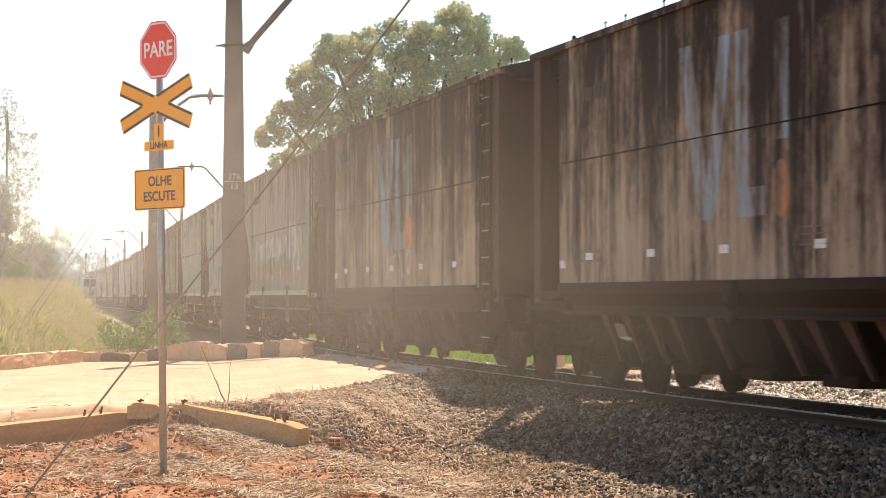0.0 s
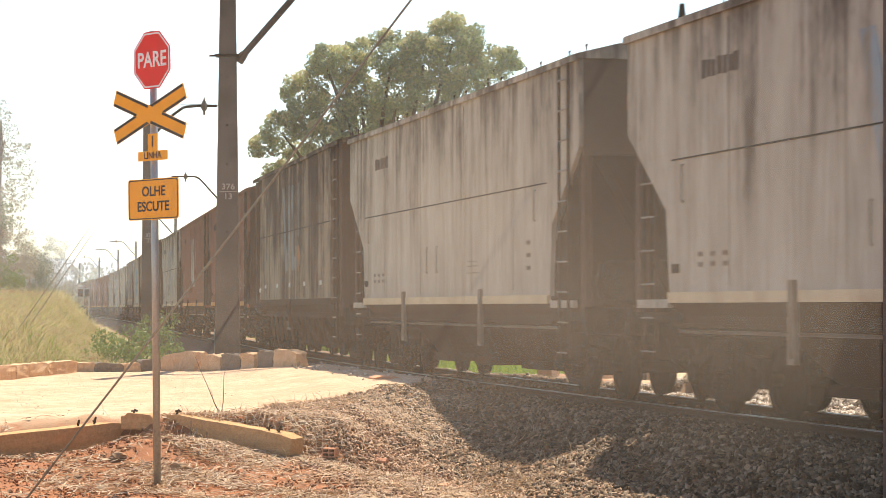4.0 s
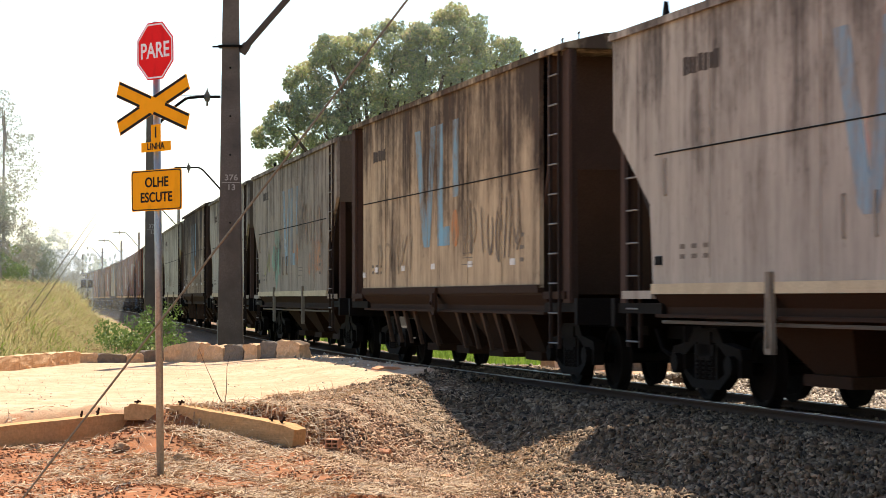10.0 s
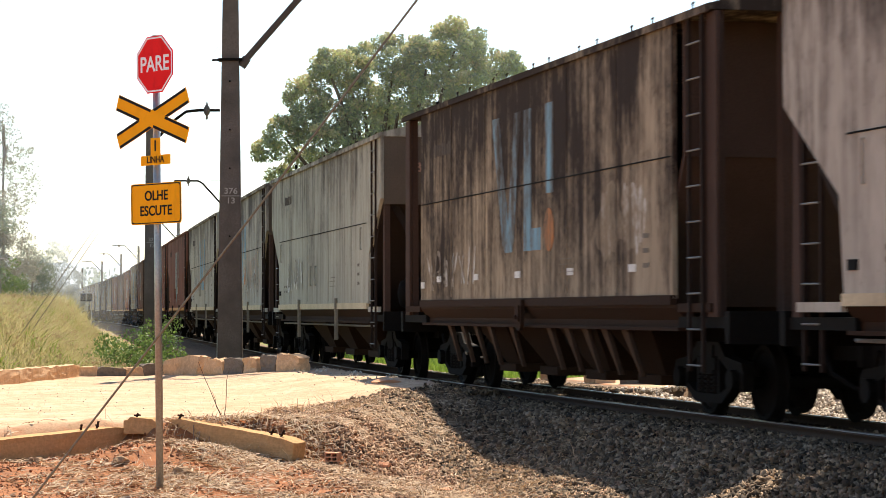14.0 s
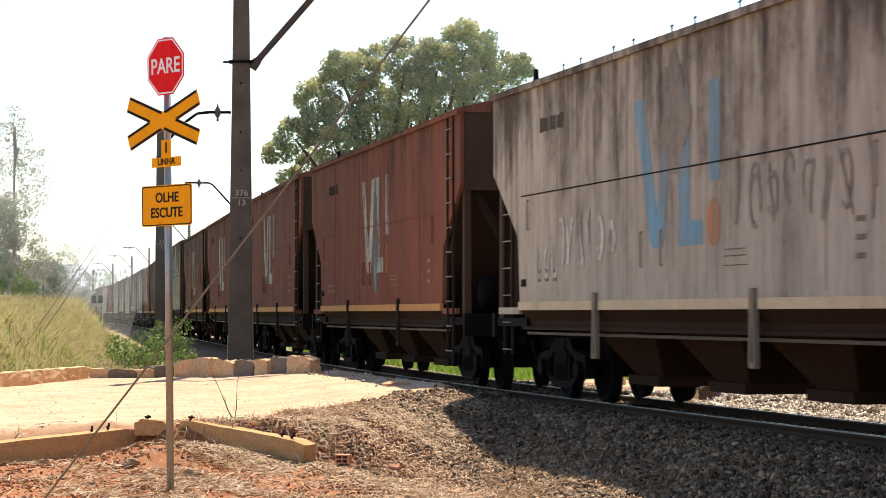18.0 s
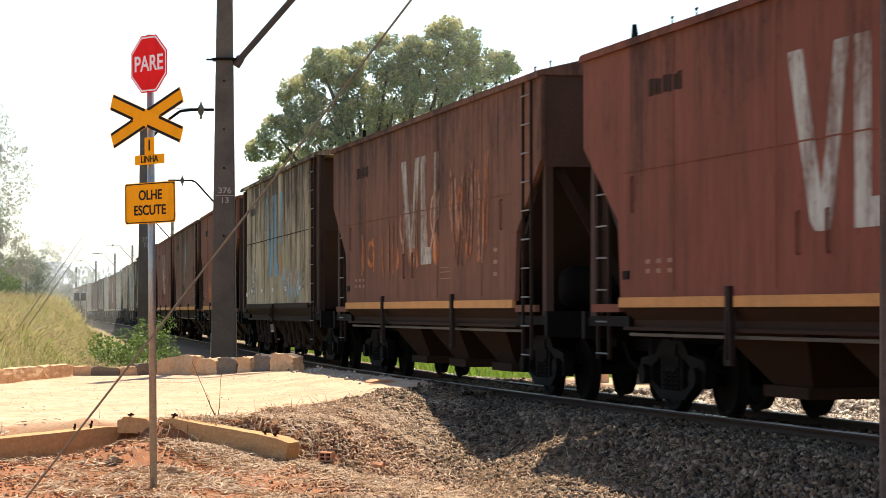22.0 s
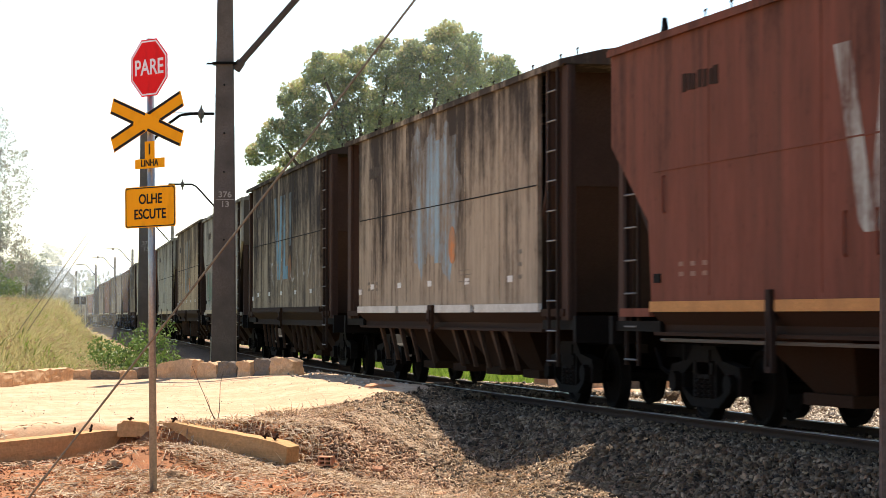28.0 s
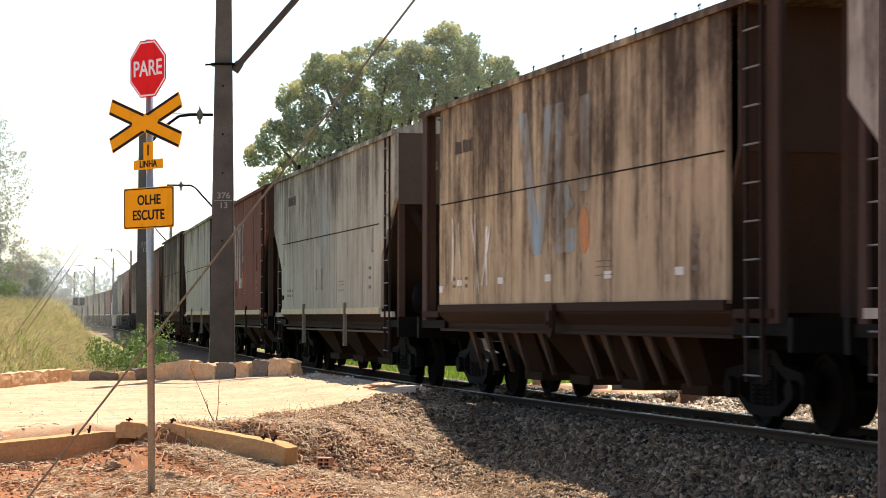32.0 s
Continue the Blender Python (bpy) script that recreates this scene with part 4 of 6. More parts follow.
# for each wagon: ends, paint, mark, sprayed work (style, ink, from x to x, from z to z, figures, thickness or layer, wear), stripe
TRAIN = {
    -20: ("box", "dark", "", ()),
    -19: ("box", "dark", "f", ()),
    -18: ("box", "dark", "b", (("tag", "chalk", -0.9, 1.5, 1.5, 2.1, 4, 0.035, 0.4),)),
    -17: ("cut", "drab", "", (("patch", "peach", -5.8, 5.6, 1.45, 2.3, 12, 0, 0.5), ("patch", "chalk", -4.6, 5.4, 2.0, 2.8, 9, 1, 0.45), ("patch", "chalk", 2.6, 4.2, 2.0, 3.0, 3, 2, 0.3), ("tag", "black", -4.9, 4.0, 1.6, 2.8, 6, 0.03, 0.5), ("tag", "chalk", -4.8, 5.4, 1.6, 2.8, 8, 0.05, 0.3), ("tag", "peach", 3.2, 5.4, 1.6, 2.4, 4, 0.05, 0.3))),
    -16: ("cut", "pale", "f", ()),
    -15: ("cut", "pale", "", ()),
    -14: ("box", "dark", "f", ()),
    -13: ("cut", "red", "w", (), "o"),
    -12: ("cut", "red", "w", (), "o"),
    -11: ("cut", "grey", "f", (("patch", "pink", -0.3, 0.7, 2.1, 4.0, 2, 0, 0.72), ("patch", "lime", 4.4, 5.4, 1.6, 2.6, 2, 0, 0.7), ("patch", "green", 3.6, 4.4, 2.0, 2.5, 1, 0, 0.7))),
    -10: ("box", "tan", "b", (("tag", "black", 1.6, 5.2, 1.7, 2.7, 7, 0.04, 0.45), ("tag", "black", -5.0, -1.4, 1.6, 2.3, 5, 0.03, 0.6))),
    -9: ("cut", "drab", "f", (("patch", "green", -3.1, -1.5, 1.5, 2.6, 3, 0, 0.35), ("patch", "green", -2.7, -1.8, 2.3, 2.95, 1, 1, 0.5), ("tag", "black", -3.0, -1.5, 1.6, 2.8, 3, 0.03, 0.35), ("tag", "chalk", -1.3, -0.5, 2.2, 2.6, 3, 0.03, 0.4),
                              ("patch", "orange", 0.4, 0.9, 2.0, 2.7, 1, 0, 0.55), ("patch", "orange", 3.4, 5.6, 1.6, 2.5, 4, 0, 0.68), ("tag", "peach", 1.4, 5.4, 2.2, 3.4, 6, 0.05, 0.5), ("tag", "lime", -5.0, -3.4, 1.7, 2.4, 3, 0.04, 0.5))),
    -8: ("cut", "grey", "b", ()),
    -7: ("box", "dark", "b", (("tag", "chalk", -5.7, -2.6, 1.5, 2.2, 6, 0.035, 0.4), ("patch", "chalk", 3.4, 5.2, 1.8, 2.8, 2, 0, 0.8))),
    -6: ("cut", "pale", "", (("tag", "chalk", -4.8, -2.2, 1.6, 2.4, 5, 0.05, 0.3), ("tag", "black", -4.7, -2.1, 1.6, 2.4, 5, 0.02, 0.4))),
    -5: ("cut", "grey", "b", (("patch", "peach", -6.0, -1.4, 1.5, 2.9, 6, 0, 0.5), ("patch", "sky", -5.0, -3.6, 1.5, 2.1, 2, 1, 0.55), ("patch", "green", -2.2, -0.9, 1.6, 2.9, 2, 1, 0.66), ("patch", "peach", 1.9, 5.6, 1.6, 2.8, 5, 0, 0.6),
                              ("tag", "chalk", -2.4, 4.8, 1.6, 2.6, 7, 0.06, 0.5), ("tag", "black", 2.2, 5.4, 1.8, 2.3, 5, 0.025, 0.4), ("tag", "pink", -5.6, -1.6, 1.7, 2.7, 5, 0.045, 0.45), ("tag", "chalk", -5.4, -2.0, 3.0, 3.6, 5, 0.03, 0.6))),
    -4: ("cut", "grey", "b", (("tag", "chalk", -4.4, -1.9, 1.8, 2.6, 6, 0.045, 0.3), ("tag", "black", 1.9, 5.6, 2.0, 2.9, 8, 0.024, 0.52), ("patch", "black", -0.1, 0.5, 2.6, 4.2, 1, 4, 0.55), ("tag", "chalk", -5.4, -4.3, 1.6, 2.2, 3, 0.03, 0.5))),
    -3: ("cut", "rust", "w", (("patch", "teal", 0.1, 0.5, 1.7, 4.2, 1, 4, 0.6),), "o"),
    -2: ("cut", "rust", "w", (), "o"),
    -1: ("cut", "rust", "w", (), "o"),
    0: ("cut", "brown", "w", (("tag", "orange", -5.2, -1.6, 1.7, 2.7, 4, 0.05, 0.35), ("tag", "peach", -1.4, 1.8, 1.9, 3.4, 4, 0.05, 0.4), ("tag", "peach", 2.2, 4.8, 1.8, 3.6, 6, 0.045, 0.5), ("tag", "orange", 2.3, 4.9, 1.8, 3.5, 5, 0.04, 0.5), ("tag", "orange", -1.8, 0.2, 1.9, 2.3, 3, 0.07, 0.4)), "o"),
    1: ("box", "tan", "b", (("patch", "green", 2.0, 4.6, 1.44, 2.1, 6, 0, 0.3), ("patch", "sky", 1.7, 4.8, 1.44, 2.2, 6, 1, 0.35), ("patch", "pink", 2.2, 4.2, 1.6, 2.3, 4, 2, 0.6), ("patch", "lime", 2.2, 3.0, 1.9, 2.6, 2, 0, 0.6),
                            ("tag", "pink", 2.6, 3.4, 2.1, 3.3, 2, 0.05, 0.35), ("tag", "chalk", 2.0, 4.7, 1.5, 2.1, 6, 0.03, 0.4), ("patch", "black", -5.8, -3.9, 1.6, 2.4, 3, 0, 0.72), ("tag", "chalk", -5.7, -3.8, 1.5, 2.5, 4, 0.04, 0.45))),
    2: ("cut", "red", "w", (("patch", "orange", -3.8, 0.2, 1.45, 2.3, 12, 0, 0.62), ("patch", "orange", 1.0, 5.6, 1.45, 2.4, 15, 0, 0.55), ("patch", "orange", -4.0, 5.4, 1.43, 1.75, 9, 1, 0.68), ("patch", "chalk", 3.0, 5.4, 1.6, 2.2, 7, 2, 0.6)), "o"),
    3: ("cut", "brown", "t", (("patch", "white", -0.6, 0.6, 1.8, 3.9, 2, 4, 0.78), ("patch", "lime", -2.4, -1.6, 1.5, 3.8, 1, 0, 0.8)), "o"),
    4: ("cut", "rust", "w", (), "o"),
    5: ("box", "dusky", "f", (("patch", "slate", -1.6, 1.4, 1.9, 4.2, 3, 0, 0.45), ("patch", "slate", -1.2, 1.6, 2.2, 4.1, 2, 1, 0.55)), "w"),
    6: ("box", "dark", "b", (("tag", "chalk", 1.2, 5.2, 1.9, 2.7, 4, 0.035, 0.45), ("tag", "chalk", -2.4, 0.4, 1.8, 2.6, 3, 0.03, 0.5))),
    7: ("cut", "grey", "b", (("patch", "green", -5.8, -3.6, 1.5, 2.6, 3, 0, 0.7), ("tag", "green", -5.8, -3.4, 1.5, 2.8, 6, 0.06, 0.3), ("patch", "blue", -0.7, 0.1, 1.9, 2.9, 1, 4, 0.3), ("tag", "black", -1.0, 1.5, 1.6, 2.7, 5, 0.022, 0.45),
                             ("tag", "black", 2.4, 5.0, 1.6, 2.3, 8, 0.022, 0.55), ("patch", "lime", 1.2, 1.8, 1.5, 2.1, 1, 0, 0.6))),
    8: ("box", "tan", "f", (("tag", "chalk", -5.7, -3.0, 1.5, 2.7, 4, 0.045, 0.25), ("patch", "blue", 0.1, 0.8, 2.3, 2.9, 1, 4, 0.3), ("patch", "black", 0.0, 0.9, 2.0, 3.9, 1, 0, 0.6))),
    9: ("cut", "pale", "", (("patch", "slate", -1.2, 0.2, 2.0, 3.9, 2, 0, 0.72),)),
    10: ("cut", "rust", "w", ()), 11: ("cut", "pale", "", ()), 12: ("box", "dark", "", ()), 13: ("cut", "brown", "", ()), 14: ("cut", "drab", "", ()),
    15: ("box", "dark", "", ()), 16: ("cut", "rust", "", ()), 17: ("cut", "dusky", "", ()), 18: ("box", "grey", "", ()),
}
FAR = ["dusky", "drab", "brown", "dark", "drab", "rust", "dusky"]
CARS = {}
for k, off in OFFSET.items():
    if k == 18:
        continue
    row = TRAIN.get(k) or (("cut" if k % 3 else "box") if k < 19 else "low", FAR[k % 7], "", ())
    CARS[k] = wagon(k, row[0], row[1], row[2], row[3], row[4] if len(row) > 4 else "", near=k <= 10)


# ---- a diesel locomotive in the middle of the train ----
LOCO_DARK = plain("dark_loco_paint", (0.07, 0.075, 0.08), 0.55, 0, 0.4, 1.5)
LOCO_PALE = plain("pale_loco_paint", (0.45, 0.46, 0.45), 0.55, 0, 0.4, 1.5, (0.15, 0.13, 0.12))


def locomotive():
    root = new("diesel_locomotive")
    tagged(root, "dark diesel locomotive with pale nose and white handrails in the train", "locomotive")
    def add(name, draw, mat, label="", parent=None):
        bm = bmesh.new()
        draw(bm)
        return part(name, bm, mat, parent or root, label)
    add("underframe", lambda bm: box(bm, -8.2, 8.2, -1.4, 1.4, 1.0, 1.3), LOCO_DARK)
    add("long_hood", lambda bm: slab(bm, [(-0.9, 1.3), (0.9, 1.3), (0.9, 3.9), (0.6, 4.2), (-0.6, 4.2), (-0.9, 3.9)], -3.9, 7.4, "x"), LOCO_DARK, "dark engine hood")
    cab = add("cab", lambda bm: slab(bm, [(-1.4, 1.3), (1.4, 1.3), (1.4, 3.9), (0.9, 4.45), (-0.9, 4.45), (-1.4, 3.9)], -6.6, -3.9, "x"), LOCO_DARK)
    for y in (-0.62, 0.62):
        add("windscreen", lambda bm: box(bm, -6.63, -6.6, y - 0.42, y + 0.42, 3.1, 3.75), IRON, "dark windscreen", cab)
    for x in (-5.9, -4.9):
        add("side_window", lambda bm: box(bm, x, x + 0.7, -1.43, -1.4, 3.0, 3.7), IRON, "", cab)
    add("nose", lambda bm: slab(bm, [(-1.0, 1.3), (1.0, 1.3), (1.0, 2.7), (0.7, 2.95), (-0.7, 2.95), (-1.0, 2.7)], -7.9, -6.6, "x"), LOCO_PALE, "pale painted nose")
    add("pilot_plate", lambda bm: box(bm, -8.35, -8.2, -1.35, 1.35, 0.35, 1.25), PLATE, "pale end plate")
    for x in (3.0, 5.2):
        add("radiator_fan", lambda bm: tube(bm, (x, 0, 4.2), (x, 0, 4.4), 0.6, n=16), LOCO_DARK)
    add("exhaust", lambda bm: box(bm, -1.2, -0.6, -0.25, 0.25, 4.2, 4.5), IRON)
    for y in (-1.38, 1.38):
        add("handrail", lambda bm: (tube(bm, (-8.1, y, 2.3), (-6.7, y, 2.3), 0.025, n=6), tube(bm, (-8.1, y, 1.2), (-8.1, y, 2.3), 0.025, n=6), tube(bm, (-6.7, y, 1.2), (-6.7, y, 2.3), 0.025, n=6)), PLATE, "white handrail")
    for bx in (-5.0, 5.0):
        bogie = add("bogie", lambda bm: box(bm, bx - 1.9, bx + 1.9, -0.95, 0.95, 0.45, 0.85), IRON)
        for wx in (-1.5, 0, 1.5):
            shared("wheelset", "wheelset", draw_wheelset, IRON, bogie, pose(bx + wx, 0, 0.42))
    add("fuel_tank", lambda bm: box(bm, -2.2, 2.2, -1.2, 1.2, 0.35, 1.0), LOCO_DARK)
    return root


CARS[18] = locomotive()


# ---- signs, poles and wires ----
STEEL = plain("galvanised_steel", (0.40, 0.42, 0.40), 0.38, 0.7, 0.5, 6.0, (0.2, 0.2, 0.19))


def sheet(name, col):
    """Clean painted sheet with faint dirt."""
    m, nt, b = shader(name)
    dirt = noisy(nt, coords(nt, (1, 1, 0.4)), 7.0, 5, 0.7)
    nt.links.new(mixc(nt, ramp(nt, dirt, (0.5, 0.85)), col, tuple(x * 0.72 for x in col)), b.inputs["Base Color"])
    b.inputs["Roughness"].default_value, b.inputs["Specular IOR Level"].default_value = 0.6, 0.12
    return m


SIGN_RED, SIGN_YELLOW = sheet("red_sign_sheet", (0.85, 0.012, 0.014)), sheet("amber_sign_sheet", (1.0, 0.43, 0.004))
SIGN_WHITE, SIGN_BLACK = sheet("white_sign_sheet", (0.88, 0.87, 0.86)), sheet("black_sign_sheet", (0.012, 0.010, 0.010))
CONCRETE = plain("stained_concrete_pole", (0.145, 0.118, 0.102), 0.9, 0, 0.85, 1.6, (0.03, 0.025, 0.022), 30, 0.6, 0.012)


def crossing_sign():
    root = new("level_crossing_sign")
    root.matrix_world = Matrix.LocRotScale((2.905, 22.59, -0.60), Euler((0, radians(-0.65), radians(-14.5)), "XYZ"), (0.87, 0.87, 0.87))
    tagged(root, "stop octagon, amber crossbuck and warning plates on a steel post", "road sign")
    bm = bmesh.new()
    tube(bm, (0, 0, -0.3), (0.0, 0, 5.2), 0.042, n=16)
    part("post", bm, STEEL, root, "galvanised steel post", True)
    face = pose(-0.002, -0.09, 0, 0, 0, -43.5)

    def plate(name, outline, y0, y1, mat, up, parent=root, label="", inset=0.0):
        bm = bmesh.new()
        slab(bm, outline, y0, y1)
        ob = part(name, bm, mat, parent, label)
        ob.matrix_basis = face @ pose(0, 0, up) if parent is root else Matrix.Identity(4)
        return ob

    def octo(r):
        return [(r * math.cos(math.pi / 8 + i * math.pi / 4) / math.cos(math.pi / 8), r * math.sin(math.pi / 8 + i * math.pi / 4) / math.cos(math.pi / 8)) for i in range(8)]
    stop = plate("stop_plate", octo(0.322), -0.004, 0.0, SIGN_RED, 4.86, label="red octagonal plate")
    rim_out, rim_in = octo(0.308), octo(0.290)
    bm = bmesh.new()
    a = [bm.verts.new((x, -0.0065, z)) for x, z in rim_out]
    b = [bm.verts.new((x, -0.0065, z)) for x, z in rim_in]
    for i in range(8):
        bm.faces.new((a[i], a[(i + 1) % 8], b[(i + 1) % 8], b[i]))
    part("white_border", bm, SIGN_WHITE, stop)
    lettering("word", "PARE", 0.245, 0.92, SIGN_WHITE, stop, pose(0, -0.007, 0.0, 90, 0, 0))
    ang = 20.0
    for i, sgn in enumerate((1, -1)):
        w, l = 0.095, 0.66
        blade = plate("crossbuck_blade", [(-l, -w), (l, -w), (l, w), (-l, w)], -0.004 - 0.0045 * i, 0.0 - 0.0045 * i, SIGN_YELLOW, 4.27, label="amber blade with black borders")
        blade.matrix_basis = face @ pose(-0.05, 0, 4.25) @ Matrix.Rotation(radians(-sgn * ang), 4, "Y")
        for s in (1, -1):
            for side in (-1, 1):
                reach = 0.215 if s * sgn * side < 0 else 0.05
                x0, x1 = sorted((side * reach, side * (l - 0.015)))
                bm = bmesh.new()
                box(bm, x0, x1, -0.0075 - 0.0045 * i, -0.0045 - 0.0045 * i, s * 0.076 - 0.016, s * 0.076 + 0.016)
                part("black_border", bm, SIGN_BLACK, blade)
    line = plate("line_plate", [(-0.26, -0.065), (0.26, -0.065), (0.26, 0.045), (0.085, 0.045), (0.085, 0.24), (-0.085, 0.24), (-0.085, 0.045), (-0.26, 0.045)], -0.004, 0.0, SIGN_YELLOW, 3.79, label="small amber T-shaped plate")
    lettering("word", "LINHA", 0.105, 1.0, SIGN_BLACK, line, pose(0, -0.007, -0.008, 90, 0, 0))
    lettering("word", "1", 0.17, 1.0, SIGN_BLACK, line, pose(0, -0.007, 0.145, 90, 0, 0))
    r, w, h = 0.03, 0.445, 0.232
    out = []
    for cx, cz, a0 in ((w - r, h - r, 0), (-w + r, h - r, 90), (-w + r, -h + r, 180), (w - r, -h + r, 270)):
        out += [(cx + r * math.cos(radians(a0 + t)), cz + r * math.sin(radians(a0 + t))) for t in (0, 30, 60, 90)]
    warn = plate("warning_plate", out, -0.004, 0.0, SIGN_YELLOW, 3.29, label="amber plate with black border")
    bm = bmesh.new()
    a = [bm.verts.new((x * 0.975, -0.0065, z * 0.96)) for x, z in out]
    b = [bm.verts.new((x * 0.945, -0.0065, z * 0.91)) for x, z in out]
    for i in range(len(out)):
        bm.faces.new((a[i], a[(i + 1) % len(out)], b[(i + 1) % len(out)], b[i]))
    part("black_border", bm, SIGN_BLACK, warn)
    lettering("word", "OLHE", 0.155, 1.05, SIGN_BLACK, warn, pose(0.01, -0.007, 0.085, 90, 0, 0))
    lettering("word", "ESCUTE", 0.155, 1.05, SIGN_BLACK, warn, pose(0.0, -0.007, -0.085, 90, 0, 0))
    for z in (5.15, 4.62, 4.3, 3.85, 3.4, 3.15):
        bm = bmesh.new()
        tube(bm, (0, -0.06, z), (0, 0.06, z), 0.012, n=6)
        part("bolt", bm, STEEL, root)


crossing_sign()


def tapered(bm, w0, w1, d0, d1, z0, z1):
    lo = [bm.verts.new((x * w0 / 2, y * d0 / 2, z0)) for x, y in ((-1, -1), (1, -1), (1, 1), (-1, 1))]
    hi = [bm.verts.new((x * w1 / 2, y * d1 / 2, z1)) for x, y in ((-1, -1), (1, -1), (1, 1), (-1, 1))]
    bm.faces.new(lo), bm.faces.new(hi[::-1])
    for i in range(4):
        bm.faces.new((lo[i], lo[(i + 1) % 4], hi[(i + 1) % 4], hi[i]))


STRUT = plain("weathered_strut_steel", (0.10, 0.078, 0.068), 0.8, 0.1, 0.5, 3.0)


def overhead_pole(x, y, z, tall, turn, wide=(0.56, 0.26), arm="", numbered=False, label="dark stained tapered concrete overhead-line pole"):
    root = new("overhead_line_pole")
    root.matrix_world = pose(x, y, z, 0, 0, turn)
    tagged(root, label, "utility pole", "overhead line poles")
    bm = bmesh.new()
    tapered(bm, wide[0], wide[1], wide[0] * 0.6, wide[1] * 0.6, -0.5, tall)
    part("shaft", bm, CONCRETE, root, bevel=0.02)
    if arm == "strut":
        bm = bmesh.new()
        box(bm, -0.25, 0.25, -0.16, 0.16, 6.63, 6.68)
        part("clamp_band", bm, IRON, root)
        bm = bmesh.new()
        tube(bm, (-0.38, 0, 6.655), (-0.2, 0, 6.655), 0.022, n=6)
        tube(bm, (0.2, 0, 6.62), (0.30, 0, 6.62), 0.05, n=6)
        part("clamp_bolt", bm, IRON, root)
        bm = bmesh.new()
        tube(bm, (0.26, 0, 6.60), (2.7, 0, 9.42), 0.068, n=8)
        tube(bm, (0.22, 0, 6.52), (0.34, 0, 6.70), 0.095, n=8)
        part("strut", bm, STRUT, root, "slanting steel strut")
        bm = bmesh.new()
        tube(bm, (2.7, 0, 9.5), (3.6, 0, 9.6), 0.06, n=8)
        tube(bm, (0.0, 0, 9.4), (3.6, 0, 9.6), 0.04, n=8)
        part("cantilever", bm, RUSTY, root)
        for z0 in (3.0, 4.4, 5.2, 6.2):
            bm = bmesh.new()
            tube(bm, (0.0, -0.20, z0), (0.0, -0.10, z0), 0.018, n=8)
            part("bolt_head", bm, IRON, root)
        bm = bmesh.new()
        tube(bm, (-0.27, -0.16, 0), (-0.25, -0.16, 1.0), 0.012, n=6)
        part("earth_wire", bm, STEEL, root)
    if arm in ("right", "left"):
        s = 1 if arm == "right" else -1
        top = tall if arm == "left" else tall + 0.45
        bm = bmesh.new()
        pts = [(s * 0.1, 0, tall - 0.6), (s * 0.75, 0, top - 0.35), (s * 1.15, 0, top - 0.05), (s * 1.6, 0, top), (s * 2.3, 0, top)] if arm == "right" else [(-0.1, 0, top - 1.55), (-1.4, 0, top - 0.12), (-1.65, 0, top), (-3.0, 0, top)]
        for p, q in zip(pts, pts[1:]):
            tube(bm, p, q, 0.05, n=8)
        part("bracket_arm", bm, IRON, root, "bent tubular arm", True)
        bm = bmesh.new()
        lathe(bm, [(0.02, top - 0.32), (0.05, top - 0.28), (0.03, top - 0.2), (0.09, top - 0.12), (0.12, top), (0.09, top + 0.1), (0.03, top + 0.2), (0.015, top + 0.3)], 10, "z")
        ins = part("insulator", bm, CONCRETE, root)
        ins.matrix_basis = pose(s * (1.85 if s > 0 else 2.2), 0, 0)
        bm = bmesh.new()
        tube(bm, (0, 0, top + 0.02), (s * 1.8, 0, top + 0.05), 0.008, n=5)
        part("tie_wire", bm, IRON, root)
        for z0 in (tall - 0.7, tall - 1.2):
            bm = bmesh.new()
            box(bm, -0.2, 0.2, -0.12, 0.12, z0, z0 + 0.05)
            part("clamp_band", bm, IRON, root)
    if numbered:
        white = plain("faded_white_lettering", (0.42, 0.38, 0.34), 0.8)
        lettering("kilometre_figure", "376", 0.17, 1.1, white, root, pose(0.02, -0.146, 3.93, 90, 0, 0))
        lettering("kilometre_figure", "13", 0.17, 1.1, white, root, pose(0.02, -0.149, 3.73, 90, 0, 0))
        bm = bmesh.new()
        box(bm, -0.17, 0.2, -0.152, -0.146, 3.825, 3.84)
        part("fraction_bar", bm, white, root)
    return root


overhead_pole(7.50, 47.12, -0.25, 9.8, -13, (0.55, 0.27), "strut", True, "dark weathered concrete pole with slanting steel strut behind kerb stones")
overhead_pole(9.74, 78.04, -0.3, 7.9, -10, (0.55, 0.40), "right", True, "dark stained concrete pole with a bent bracket arm")
overhead_pole(7.80, 16.1, -0.6, 9.4, -25, (0.42, 0.30), "", False, "brown weathered pole at the foot of the ballast")
for s, left, tall, arm in ((131, -3.0, 9.0, "left"), (190, -3.0, 9.0, "left"), (262, -3.0, 9.0, "left"), (300, -3.0, 9.0, "left"), (345, -3.0, 9.0, "left"), (395, -3.0, 9.0, "left"), (450, -3.0, 9.0, "left")):
    x, y, h = on_line(s, left)
    overhead_pole(float(x), float(y), -0.35, tall, -math.degrees(h), (0.36, 0.24), arm, False, "distant concrete pole with a bent bracket arm over the track")

CABLE = plain("stay_cable", (0.27, 0.25, 0.18), 0.6, 0.2, 0.4, 20.0)


